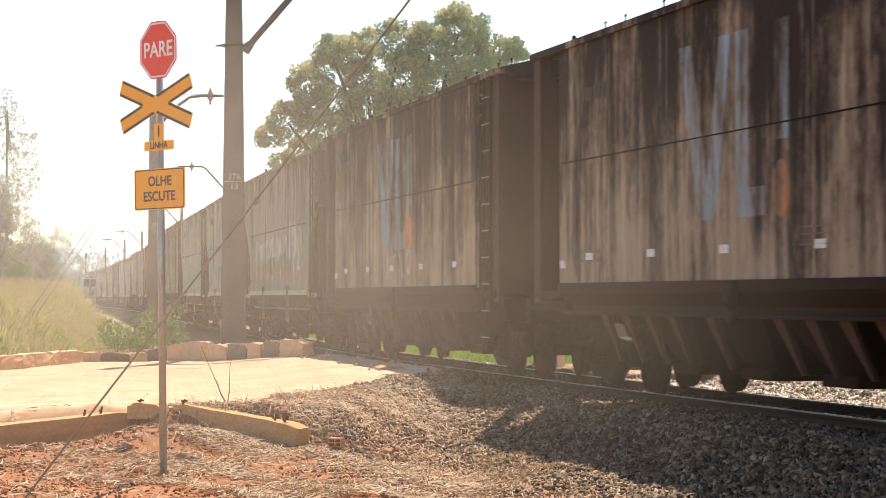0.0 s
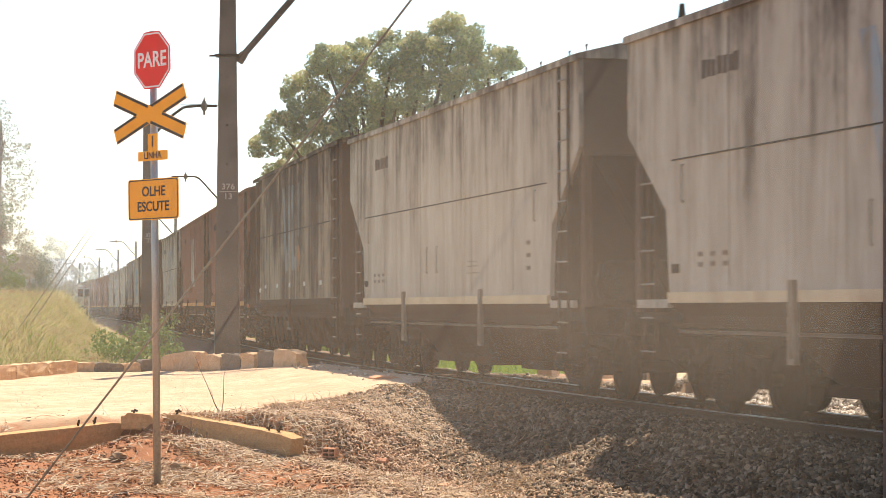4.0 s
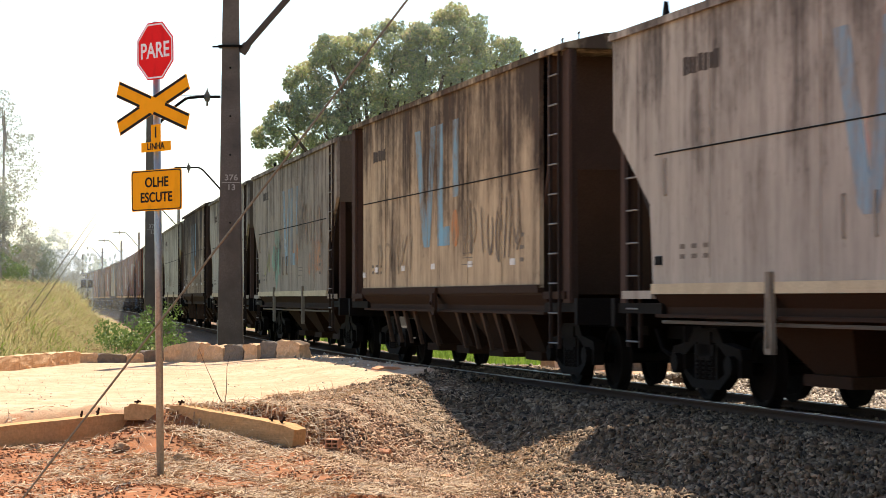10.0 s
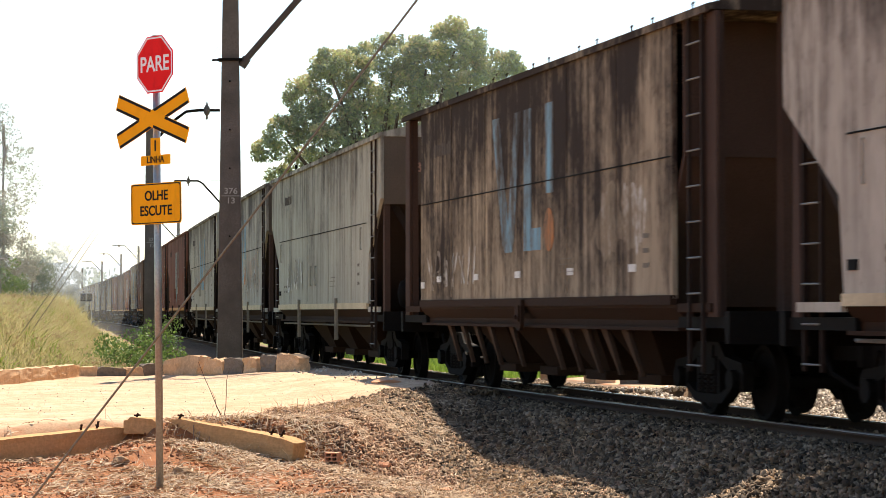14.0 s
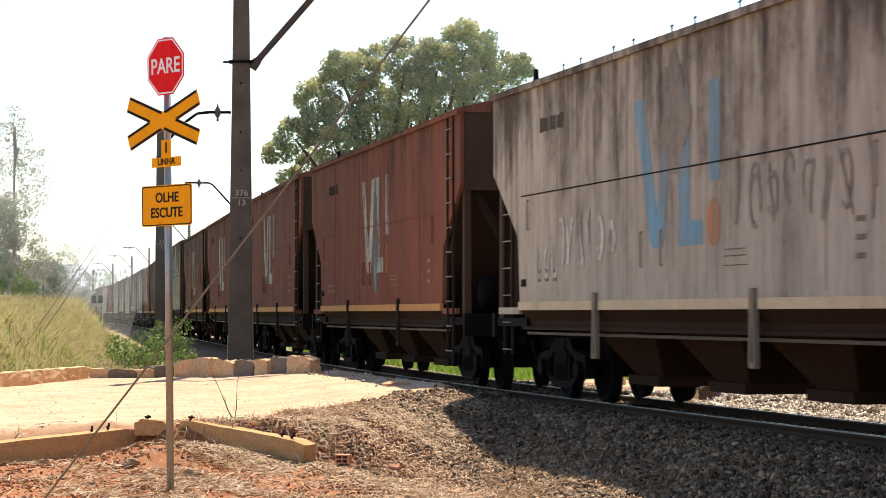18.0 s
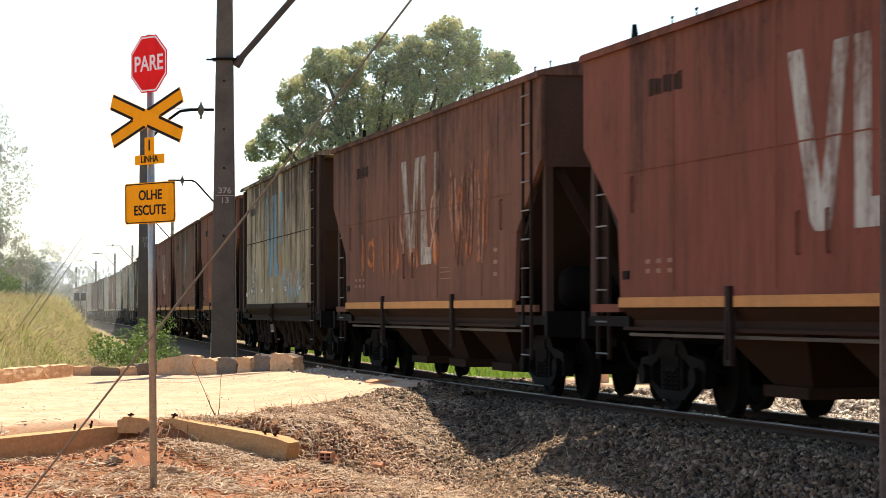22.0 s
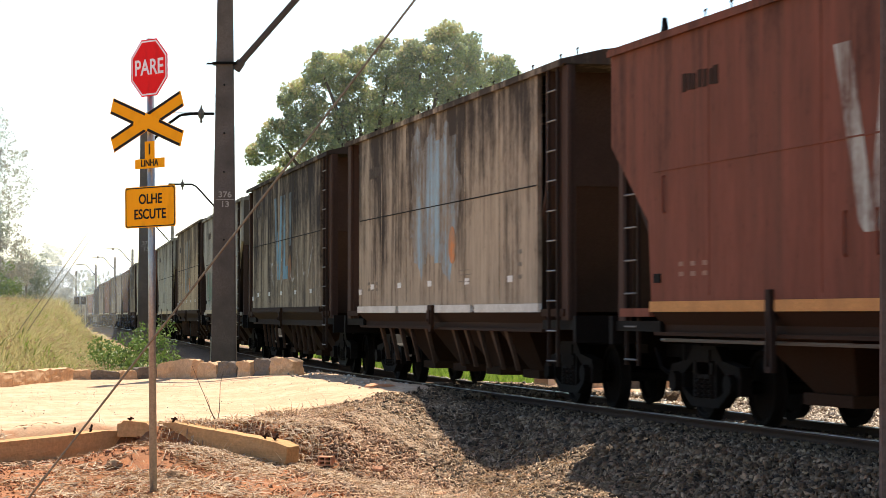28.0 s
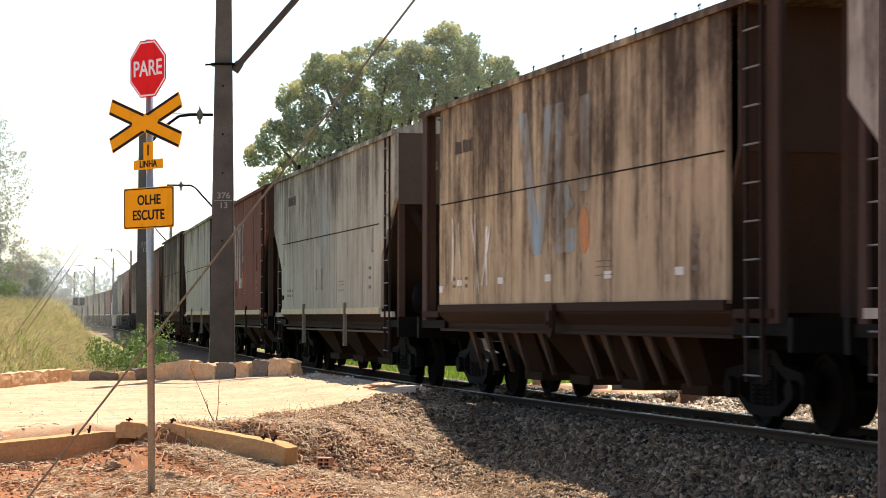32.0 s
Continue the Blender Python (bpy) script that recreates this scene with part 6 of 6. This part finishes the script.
WEED = island_material("weed_leaves", [(0.10, 0.18, 0.05), (0.19, 0.28, 0.075), (0.07, 0.12, 0.035)], 0.6, 0.35)
# eucalypt and bush leaves on the bank are paled to imitate haze
EUCALYPT = island_material("haze_paled_eucalypt_leaves", [(0.36, 0.365, 0.30), (0.44, 0.44, 0.365), (0.31, 0.315, 0.255)], 1.0, 0.45)
HAZE_GREEN = island_material("haze_paled_bush_leaves", [(0.20, 0.24, 0.17), (0.25, 0.29, 0.21), (0.165, 0.20, 0.145)], 1.0, 0.45)
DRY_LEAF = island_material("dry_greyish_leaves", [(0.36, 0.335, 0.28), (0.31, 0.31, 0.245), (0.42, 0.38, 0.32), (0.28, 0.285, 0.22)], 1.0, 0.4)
# woods and the farthest tree have distance haze put into their leaf colours
HAZY = island_material("haze_paled_leaves", [(0.46, 0.49, 0.46), (0.54, 0.57, 0.54), (0.40, 0.43, 0.40)], 0.9, 0.45)


def leaf_mass(clumps, per, size, seed, droop=0.3):
    """Leaves on and in lumps given as centre and radius; each leaf a folded four-cornered blade."""
    r = np.random.default_rng(seed)
    C, S = [], []
    for c, rad in clumps:
        n = max(12, int(per * rad * rad))
        d = r.normal(size=(n, 3))
        d /= np.linalg.norm(d, axis=1)[:, None]
        k = rad * (0.55 + 0.5 * r.uniform(size=(n, 1)) ** 0.6)
        lump = 1 + 0.22 * np.sin(d[:, :1] * 5 + c[0] * 3) * np.sin(d[:, 2:] * 6 + c[1])
        C.append(np.array(c)[None] + d * k * lump * np.array([1, 1, 0.82]))
    C = np.concatenate(C)
    n = len(C)
    a, b = r.uniform(0, 2 * math.pi, n), r.normal(0, 0.7, n) - droop
    ax = np.stack([np.cos(a) * np.cos(b), np.sin(a) * np.cos(b), np.sin(b)], 1)
    side = np.cross(ax, r.normal(size=(n, 3)))
    side /= np.linalg.norm(side, axis=1)[:, None] + 1e-9
    l = (size * r.uniform(0.6, 1.3, n))[:, None]
    v = np.stack([C - ax * l * 0.5, C + side * l * 0.26, C + ax * l * 0.5, C - side * l * 0.26], 1)
    return v.reshape(-1, 3), np.arange(4 * n).reshape(-1, 4)


def tree(name, base, trunk, limbs, clumps, per, size, seed, leaves, label, droop=0.3, bark=None, fresh=()):
    root = new(name)
    root.location = base
    tagged(root, label, "tree")
    bm = bmesh.new()
    r = random.Random(seed)
    p = Vector((0, 0, -0.4))
    for i in range(5):
        q = Vector((0.12 * trunk[1] * i * r.uniform(-0.5, 0.9), 0.1 * i * r.uniform(-1, 1), trunk[0] * (i + 1) / 5))
        tube(bm, p, q, trunk[1] * (1 - i * 0.12), trunk[1] * (1 - (i + 1) * 0.12), 10, False)
        p = q
    part("trunk", bm, bark or BARK, root, smooth=True)
    for c, rad in limbs:
        bm = bmesh.new()
        end = Vector(c)
        mid = p.lerp(end, 0.5) + Vector((r.uniform(-0.3, 0.3), r.uniform(-0.3, 0.3), -0.25))
        start = Vector((p.x, p.y, p.z * r.uniform(0.75, 1.0)))
        tube(bm, start, mid, trunk[1] * 0.45, trunk[1] * 0.28, 7, False)
        tube(bm, mid, end, trunk[1] * 0.28, trunk[1] * 0.1, 7, False)
        part("limb", bm, bark or BARK, root, smooth=True)
    v, f = leaf_mass(clumps, per, size, seed)
    ob = heap("crown", v, f, leaves)
    ob.parent = root
    if fresh:
        v, f = leaf_mass(fresh, per, size, seed + 1)
        ob = heap("sunlit_young_foliage", v, f, SUNLIT_YOUNG)
        ob.parent = root
        tagged(ob, "bronze young leaves and yellow-green tops painted as sunlit")
    return root


rr = random.Random(8)
# the crown's lobes: to the right of the trunk, height, radius
MANGO_LOBES = [(2.67, 10.75, 1.15), (3.45, 11.1, 0.55), (4.28, 9.9, 0.85), (3.35, 9.85, 0.95), (1.6, 9.95, 1.15), (0.45, 10.3, 1.05), (-0.7, 10.65, 0.68), (-2.05, 10.1, 0.68), (-1.27, 9.9, 0.95),
               (-2.82, 8.95, 0.87), (-1.75, 8.3, 0.97), (-0.7, 9.05, 0.80), (0.65, 8.95, 1.15), (1.98, 8.95, 1.05), (-2.15, 7.1, 0.87), (-3.6, 7.5, 0.85), (-4.25, 6.9, 0.55), (-3.0, 8.0, 0.75),
               (-0.7, 7.9, 1.15), (0.45, 8.1, 1.0), (-3.85, 6.1, 0.5), (3.1, 9.1, 0.85), (4.72, 10.1, 0.5), (0.9, 6.9, 1.2), (2.3, 7.4, 1.2), (3.5, 7.7, 1.0), (-1.2, 6.4, 1.1), (1.2, 10.9, 0.5), (2.2, 11.35, 0.4), (-3.0, 6.6, 0.7), (-2.4, 9.9, 0.4)]
mango, tufts, fresh = [], [], []
for a, h, s in MANGO_LOBES:
    deep = rr.uniform(-1.5, 1.5)
    mango.append(((a * 0.968 + deep * 0.22, -a * 0.22 + deep, h + 0.16), s))
for (cx, cy, cz), s in mango:
    for i in range(15):
        a, b = rr.uniform(0, 6.28), rr.uniform(-0.7, 1.4)
        lump = ((cx + s * 0.85 * math.cos(a) * math.cos(b), cy + s * 0.95 * math.sin(a) * math.cos(b), cz + s * 0.78 * math.sin(b)), s * rr.uniform(0.2, 0.36))
        # upward tufts get brighter leaves: young growth with sunlight painted in
        (fresh if b > 0.45 and rr.random() < 0.6 else tufts).append(lump)
tree("mango_tree", (18.8, 82.6, -0.1), (4.2, 0.38), mango[:16], [(c, s * 0.84) for c, s in mango] + tufts, 1900, 0.135, 3, MANGO, "broad dense dark-green mango tree standing beyond the railway track", fresh=fresh)


def strewn(rows, spread, more, low=-0.7, high=0.9):
    """The lumps of a loose crown with smaller ones strewn round them."""
    return [((a, rr.uniform(-spread, spread), h), s) for a, h, s in rows] + [((a + rr.uniform(-1, 1) * s, rr.uniform(-spread, spread), h + rr.uniform(low, high) * s), s * 0.45) for a, h, s in rows for _ in range(more)]


GUM_TOP = [(0.0, 9.0, 0.34), (0.1, 8.4, 0.42), (-0.4, 8.2, 0.42), (0.5, 7.8, 0.42), (-0.6, 7.4, 0.5), (0.3, 7.2, 0.5), (0.9, 7.0, 0.42), (-0.2, 6.6, 0.5), (1.1, 6.3, 0.42), (1.4, 5.7, 0.36), (0.5, 6.0, 0.5),
           (-0.8, 6.4, 0.5), (-0.6, 5.4, 0.5), (0.3, 5.0, 0.42), (1.3, 5.1, 0.28), (0.8, 4.3, 0.34)]
GUM_LOW = [(0.0, 7.4, 0.5), (-0.5, 6.8, 0.5), (0.5, 6.2, 0.6), (0.1, 5.3, 0.7), (-0.6, 4.6, 0.7), (0.7, 4.2, 0.5)]
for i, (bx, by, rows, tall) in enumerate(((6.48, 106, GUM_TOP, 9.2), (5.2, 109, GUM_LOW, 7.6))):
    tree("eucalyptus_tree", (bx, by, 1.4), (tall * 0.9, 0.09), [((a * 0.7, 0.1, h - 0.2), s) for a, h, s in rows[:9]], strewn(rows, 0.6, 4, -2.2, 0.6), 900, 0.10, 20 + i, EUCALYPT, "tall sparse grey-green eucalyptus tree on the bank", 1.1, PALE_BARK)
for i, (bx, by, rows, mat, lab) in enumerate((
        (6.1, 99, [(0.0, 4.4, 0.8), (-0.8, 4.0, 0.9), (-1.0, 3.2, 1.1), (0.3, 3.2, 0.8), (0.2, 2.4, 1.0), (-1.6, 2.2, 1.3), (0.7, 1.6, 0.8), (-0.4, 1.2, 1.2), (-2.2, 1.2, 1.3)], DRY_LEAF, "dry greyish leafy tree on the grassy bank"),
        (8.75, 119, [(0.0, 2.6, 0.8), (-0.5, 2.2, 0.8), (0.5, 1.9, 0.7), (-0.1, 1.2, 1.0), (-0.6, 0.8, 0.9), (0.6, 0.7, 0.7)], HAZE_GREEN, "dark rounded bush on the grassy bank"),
        (13.9, 165, [(0.0, 3.8, 1.0), (-0.8, 2.6, 1.2), (0.9, 2.4, 0.9), (0.2, 4.6, 0.7), (-1.6, 3.2, 1.0), (0.3, 1.3, 1.3), (-1.5, 1.4, 1.4), (1.2, 1.2, 0.9), (-2.6, 2.2, 1.3)], HAZY, "tree beside the distant line, painted pale for haze"),
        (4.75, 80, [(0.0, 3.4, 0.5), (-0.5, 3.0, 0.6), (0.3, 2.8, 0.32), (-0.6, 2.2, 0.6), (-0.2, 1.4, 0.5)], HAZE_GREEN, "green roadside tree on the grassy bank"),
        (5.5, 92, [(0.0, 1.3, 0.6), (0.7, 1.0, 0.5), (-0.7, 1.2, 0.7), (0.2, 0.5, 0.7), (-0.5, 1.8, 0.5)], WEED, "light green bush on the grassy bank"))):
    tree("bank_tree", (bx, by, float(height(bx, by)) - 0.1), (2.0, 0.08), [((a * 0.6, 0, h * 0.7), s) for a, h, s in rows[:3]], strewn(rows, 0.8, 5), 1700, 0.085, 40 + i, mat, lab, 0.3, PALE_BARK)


def bush(x, y, rows, per, size, seed, label):
    root = new("bush")
    root.location = (x, y, float(height(x, y)))
    tagged(root, label, "bush", "bushes by the track")
    bm = bmesh.new()
    for a, h, s in rows:
        tube(bm, (0, 0, -0.1), (a * 0.9, 0.05, h), 0.02, 0.006, 5, False)
    part("stems", bm, BARK, root)
    v, f = leaf_mass([((a, 0.1 * (i % 3 - 1), h), s) for i, (a, h, s) in enumerate(rows)], per, size, seed)
    ob = heap("leaves", v, f, WEED)
    ob.parent = root


bush(6.9, 60, [(-0.5, 0.5, 0.4), (0.1, 0.8, 0.4), (0.6, 0.45, 0.5), (-0.2, 0.2, 0.5), (1.2, 0.3, 0.4), (0.7, 1.0, 0.3), (1.1, 0.8, 0.3)], 1100, 0.10, 55, "leafy green weed bush at the foot of the bank")
bush(6.1, 56, [(0.0, 0.6, 0.4), (0.5, 0.45, 0.4), (-0.2, 0.75, 0.3), (0.2, 0.25, 0.5), (0.9, 0.3, 0.4), (0.7, 0.8, 0.25)], 1300, 0.09, 51, "leafy green weed bush at the foot of the bank")
bush(8.3, 66, [(0.0, 0.9, 0.5), (0.3, 0.5, 0.5), (-0.3, 0.4, 0.45), (0.5, 1.2, 0.3)], 1500, 0.09, 52, "leafy green shrub beside the distant pole")
bush(7.1, 51.6, [(0.0, 0.55, 0.14), (0.14, 0.42, 0.16), (-0.14, 0.38, 0.15), (0.05, 0.7, 0.1), (0.3, 0.3, 0.15), (-0.3, 0.3, 0.14)], 1800, 0.06, 53, "small fresh green sapling behind the kerb")
bush(5.4, 52.5, [(0.0, 0.3, 0.4), (0.5, 0.35, 0.4), (-0.5, 0.3, 0.35), (1.0, 0.3, 0.35)], 1300, 0.07, 54, "low green weeds behind the kerb")


def twig(x, y, z, seed, label):
    root = new("dry_plant")
    root.matrix_world = pose(x, y, z)
    tagged(root, label, "dry plant")
    r = random.Random(seed)
    for i in range(3):
        bm = bmesh.new()
        p = Vector((0, 0, 0))
        a = (-0.35, 0.12, -0.15)[i]
        for j in range(4):
            q = p + Vector((a * 0.2 + r.uniform(-0.02, 0.02), 0.01, (0.17, 0.15, 0.08)[i]))
            tube(bm, p, q, 0.006 - j * 0.001, 0.005 - j * 0.001, 5, False)
            p = q
        part("stem", bm, BARK, root)


twig(4.11, 26.3, float(height(4.11, 26.3)), 3, "bare dry twig standing at the road's edge")
# far wooded rise behind the curve, its leaf colours paled to imitate haze
rr = np.random.default_rng(77)
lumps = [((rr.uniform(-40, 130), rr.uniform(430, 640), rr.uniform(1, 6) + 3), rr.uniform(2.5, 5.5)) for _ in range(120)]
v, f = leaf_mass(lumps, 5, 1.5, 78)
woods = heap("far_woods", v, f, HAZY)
tagged(woods, "woods on a distant rise, painted pale for haze", "woods", kind="stuff")


# rises at the horizon behind the curve, haze put into their pale colour
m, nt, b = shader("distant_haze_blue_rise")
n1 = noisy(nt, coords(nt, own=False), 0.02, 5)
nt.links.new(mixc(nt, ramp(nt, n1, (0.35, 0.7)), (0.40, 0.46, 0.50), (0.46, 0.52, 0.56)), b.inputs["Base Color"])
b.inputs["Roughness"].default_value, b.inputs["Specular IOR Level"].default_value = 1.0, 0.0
# faint blue glow added to imitate light scattered by haze
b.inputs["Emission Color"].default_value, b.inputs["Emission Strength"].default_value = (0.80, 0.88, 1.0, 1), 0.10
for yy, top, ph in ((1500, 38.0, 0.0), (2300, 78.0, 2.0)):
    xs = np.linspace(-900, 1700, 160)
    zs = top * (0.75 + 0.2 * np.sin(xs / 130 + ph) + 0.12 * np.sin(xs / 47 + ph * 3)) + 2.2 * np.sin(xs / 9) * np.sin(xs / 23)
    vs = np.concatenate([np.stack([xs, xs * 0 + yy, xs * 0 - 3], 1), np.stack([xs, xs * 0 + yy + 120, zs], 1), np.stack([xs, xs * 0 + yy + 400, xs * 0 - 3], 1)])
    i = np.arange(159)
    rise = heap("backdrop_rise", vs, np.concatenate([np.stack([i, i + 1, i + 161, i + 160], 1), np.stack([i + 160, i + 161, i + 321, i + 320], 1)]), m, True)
    tagged(rise, "rise on the horizon, painted pale blue for haze", "hill", kind="structure")


# a two-door cabinet far up the line
cabinet = new("trackside_cabinet")
cabinet.matrix_world = pose(14.6, 151.0, -0.2, 0, 0, -8)
tagged(cabinet, "dark two-door cabinet on a pale stand beside the distant line", "cabinet")
bm = bmesh.new()
box(bm, -0.40, 0.40, -0.15, 0.15, 2.05, 2.62)
part("case", bm, LOCO_PALE, cabinet)
for x0 in (-0.38, 0.30):
    bm = bmesh.new()
    box(bm, x0, x0 + 0.06, -0.04, 0.04, 0, 2.05)
    part("stand_leg", bm, LOCO_PALE, cabinet)
for x0 in (-0.4, 0.04):
    bm = bmesh.new()
    box(bm, x0 + 0.02, x0 + 0.34, -0.18, -0.15, 2.1, 2.57)
    part("door", bm, IRON, cabinet)


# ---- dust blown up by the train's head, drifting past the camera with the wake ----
def dust_haze_material(name, tint, thick):
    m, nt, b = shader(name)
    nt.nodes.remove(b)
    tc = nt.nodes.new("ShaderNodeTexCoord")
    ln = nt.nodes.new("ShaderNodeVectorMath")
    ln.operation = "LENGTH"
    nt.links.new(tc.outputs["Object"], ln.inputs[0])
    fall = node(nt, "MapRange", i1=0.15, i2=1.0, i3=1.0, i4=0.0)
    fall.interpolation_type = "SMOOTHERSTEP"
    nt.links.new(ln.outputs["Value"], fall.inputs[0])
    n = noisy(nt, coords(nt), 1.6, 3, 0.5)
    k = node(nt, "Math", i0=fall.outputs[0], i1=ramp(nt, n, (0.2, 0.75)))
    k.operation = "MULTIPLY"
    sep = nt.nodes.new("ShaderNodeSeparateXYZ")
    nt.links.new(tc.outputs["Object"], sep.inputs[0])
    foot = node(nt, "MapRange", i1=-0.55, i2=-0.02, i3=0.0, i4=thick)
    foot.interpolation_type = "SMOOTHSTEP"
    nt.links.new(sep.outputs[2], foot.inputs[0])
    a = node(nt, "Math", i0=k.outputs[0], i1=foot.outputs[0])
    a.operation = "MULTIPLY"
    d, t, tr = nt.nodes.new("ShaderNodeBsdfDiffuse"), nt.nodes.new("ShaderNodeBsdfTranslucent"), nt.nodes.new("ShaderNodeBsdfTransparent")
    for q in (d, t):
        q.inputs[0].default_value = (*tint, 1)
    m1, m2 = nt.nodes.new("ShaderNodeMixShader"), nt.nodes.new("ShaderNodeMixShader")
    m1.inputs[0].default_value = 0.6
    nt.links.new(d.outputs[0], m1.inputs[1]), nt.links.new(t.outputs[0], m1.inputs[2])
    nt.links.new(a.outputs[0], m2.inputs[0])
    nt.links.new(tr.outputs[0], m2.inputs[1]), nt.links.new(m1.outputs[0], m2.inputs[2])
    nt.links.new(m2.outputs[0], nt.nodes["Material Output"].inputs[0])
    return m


DUST = dust_haze_material("blown_dust", (0.60, 0.52, 0.42), 0.155)
PUFFS = []
# place, size, where it starts before it drifts over the crossing, and when the wind clears it away
for i, (x, y, z, rx, rz, start, gone) in enumerate(((5.0, 14.6, 1.2, 6.2, 3.5, 1.0, 4.2), (5.2, 17.5, 1.2, 6.0, 3.5, 2.4, 3.8), (4.5, 26, 1.8, 4.4, 4.0, 4.5, 3.5), (4.4, 40, 2.5, 4.8, 4.8, 4.4, 3.4), (5.6, 62, 3.2, 4.8, 6.0, 5.6, 3.3))):
    bm = bmesh.new()
    bmesh.ops.create_grid(bm, x_segments=16, y_segments=12, size=1.0)
    for v in bm.verts:
        u, w = v.co.x, v.co.y
        v.co = Vector((u, 0.08 * (u * u + w * w) + 0.03 * math.sin(u * 5 + i), w))
    ob = new("dust_puff", finish(bm, "dust_puff", DUST, True))
    ob.scale = (rx, rx * 0.5, rz)
    tagged(ob, "thin veil of pale brown dust blown along the track", "dust", "dust veils", "stuff")
    PUFFS.append((ob, x, y, z, start, gone))


# translucent sheets added to imitate distance haze over line, tree and bank
HAZE = dust_haze_material("stand_in_haze", (0.72, 0.74, 0.76), 0.15)
LIGHT_HAZE = dust_haze_material("thin_stand_in_haze", (0.72, 0.74, 0.76), 0.07)
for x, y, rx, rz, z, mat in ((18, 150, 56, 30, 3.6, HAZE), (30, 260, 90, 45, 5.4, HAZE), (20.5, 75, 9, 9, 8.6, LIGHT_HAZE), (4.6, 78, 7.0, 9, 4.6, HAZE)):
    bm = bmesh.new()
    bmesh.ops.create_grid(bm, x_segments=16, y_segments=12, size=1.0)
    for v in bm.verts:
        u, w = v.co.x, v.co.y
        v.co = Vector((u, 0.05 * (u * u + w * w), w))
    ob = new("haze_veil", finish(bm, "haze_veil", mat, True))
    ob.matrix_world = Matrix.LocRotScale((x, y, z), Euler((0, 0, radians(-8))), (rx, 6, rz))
    tagged(ob, "translucent pale sheet standing in for distance haze", "haze", "haze veils", "stuff")


def motions():
    steps = [i * 0.8 for i in range(41)]
    for k, car in CARS.items():
        walk(car, [(t, on_rails(centre_s(k, t))) for t in steps])

    for ws, k, x in WHEELS:
        # wheels roll while their wagon passes near the camera
        if k > 9 or (k + int(x > 0)) < -20:
            continue
        rows, base, turn = [], ws.matrix_basis.copy(), 0.0
        t0 = max(0.0, time_at(k, 46.0))
        t1 = min(32.0, time_at(k, 12.0))
        if t1 <= t0:
            continue
        n = max(2, int((t1 - t0) * 13.99 / 0.44 / 1.3))
        for i in range(n + 1):
            t = t0 + (t1 - t0) * i / n
            turn = (travelled(t) - travelled(t0)) / 0.42
            rows.append((t, base @ Matrix.Rotation(turn, 4, "Y")))
        if t0 > 0:
            rows.insert(0, (0, base))
        if t1 < 32:
            rows.append((32, rows[-1][1]))
        walk(ws, rows)
    for ob, x, y, z, start, gone in PUFFS:
        away = pose(x - 12 - 0.05 * y, y - 1, z + 0.5, 0, 0, -12)
        walk(ob, [(0, pose(start, y, z, 0, 0, -12)), (1.2, pose(x, y, z, 0, 0, -12)), (gone, pose(x - 0.6, y, z, 0, 0, -12)), (gone + 1.5, away), (32, away)])


def time_at(k, s):
    """The time at which the middle of wagon k is s metres up the line."""
    lo, hi = -30.0, 70.0
    for _ in range(40):
        mid = (lo + hi) / 2
        lo, hi = (mid, hi) if centre_s(k, mid) > s else (lo, mid)
    return lo


motions()
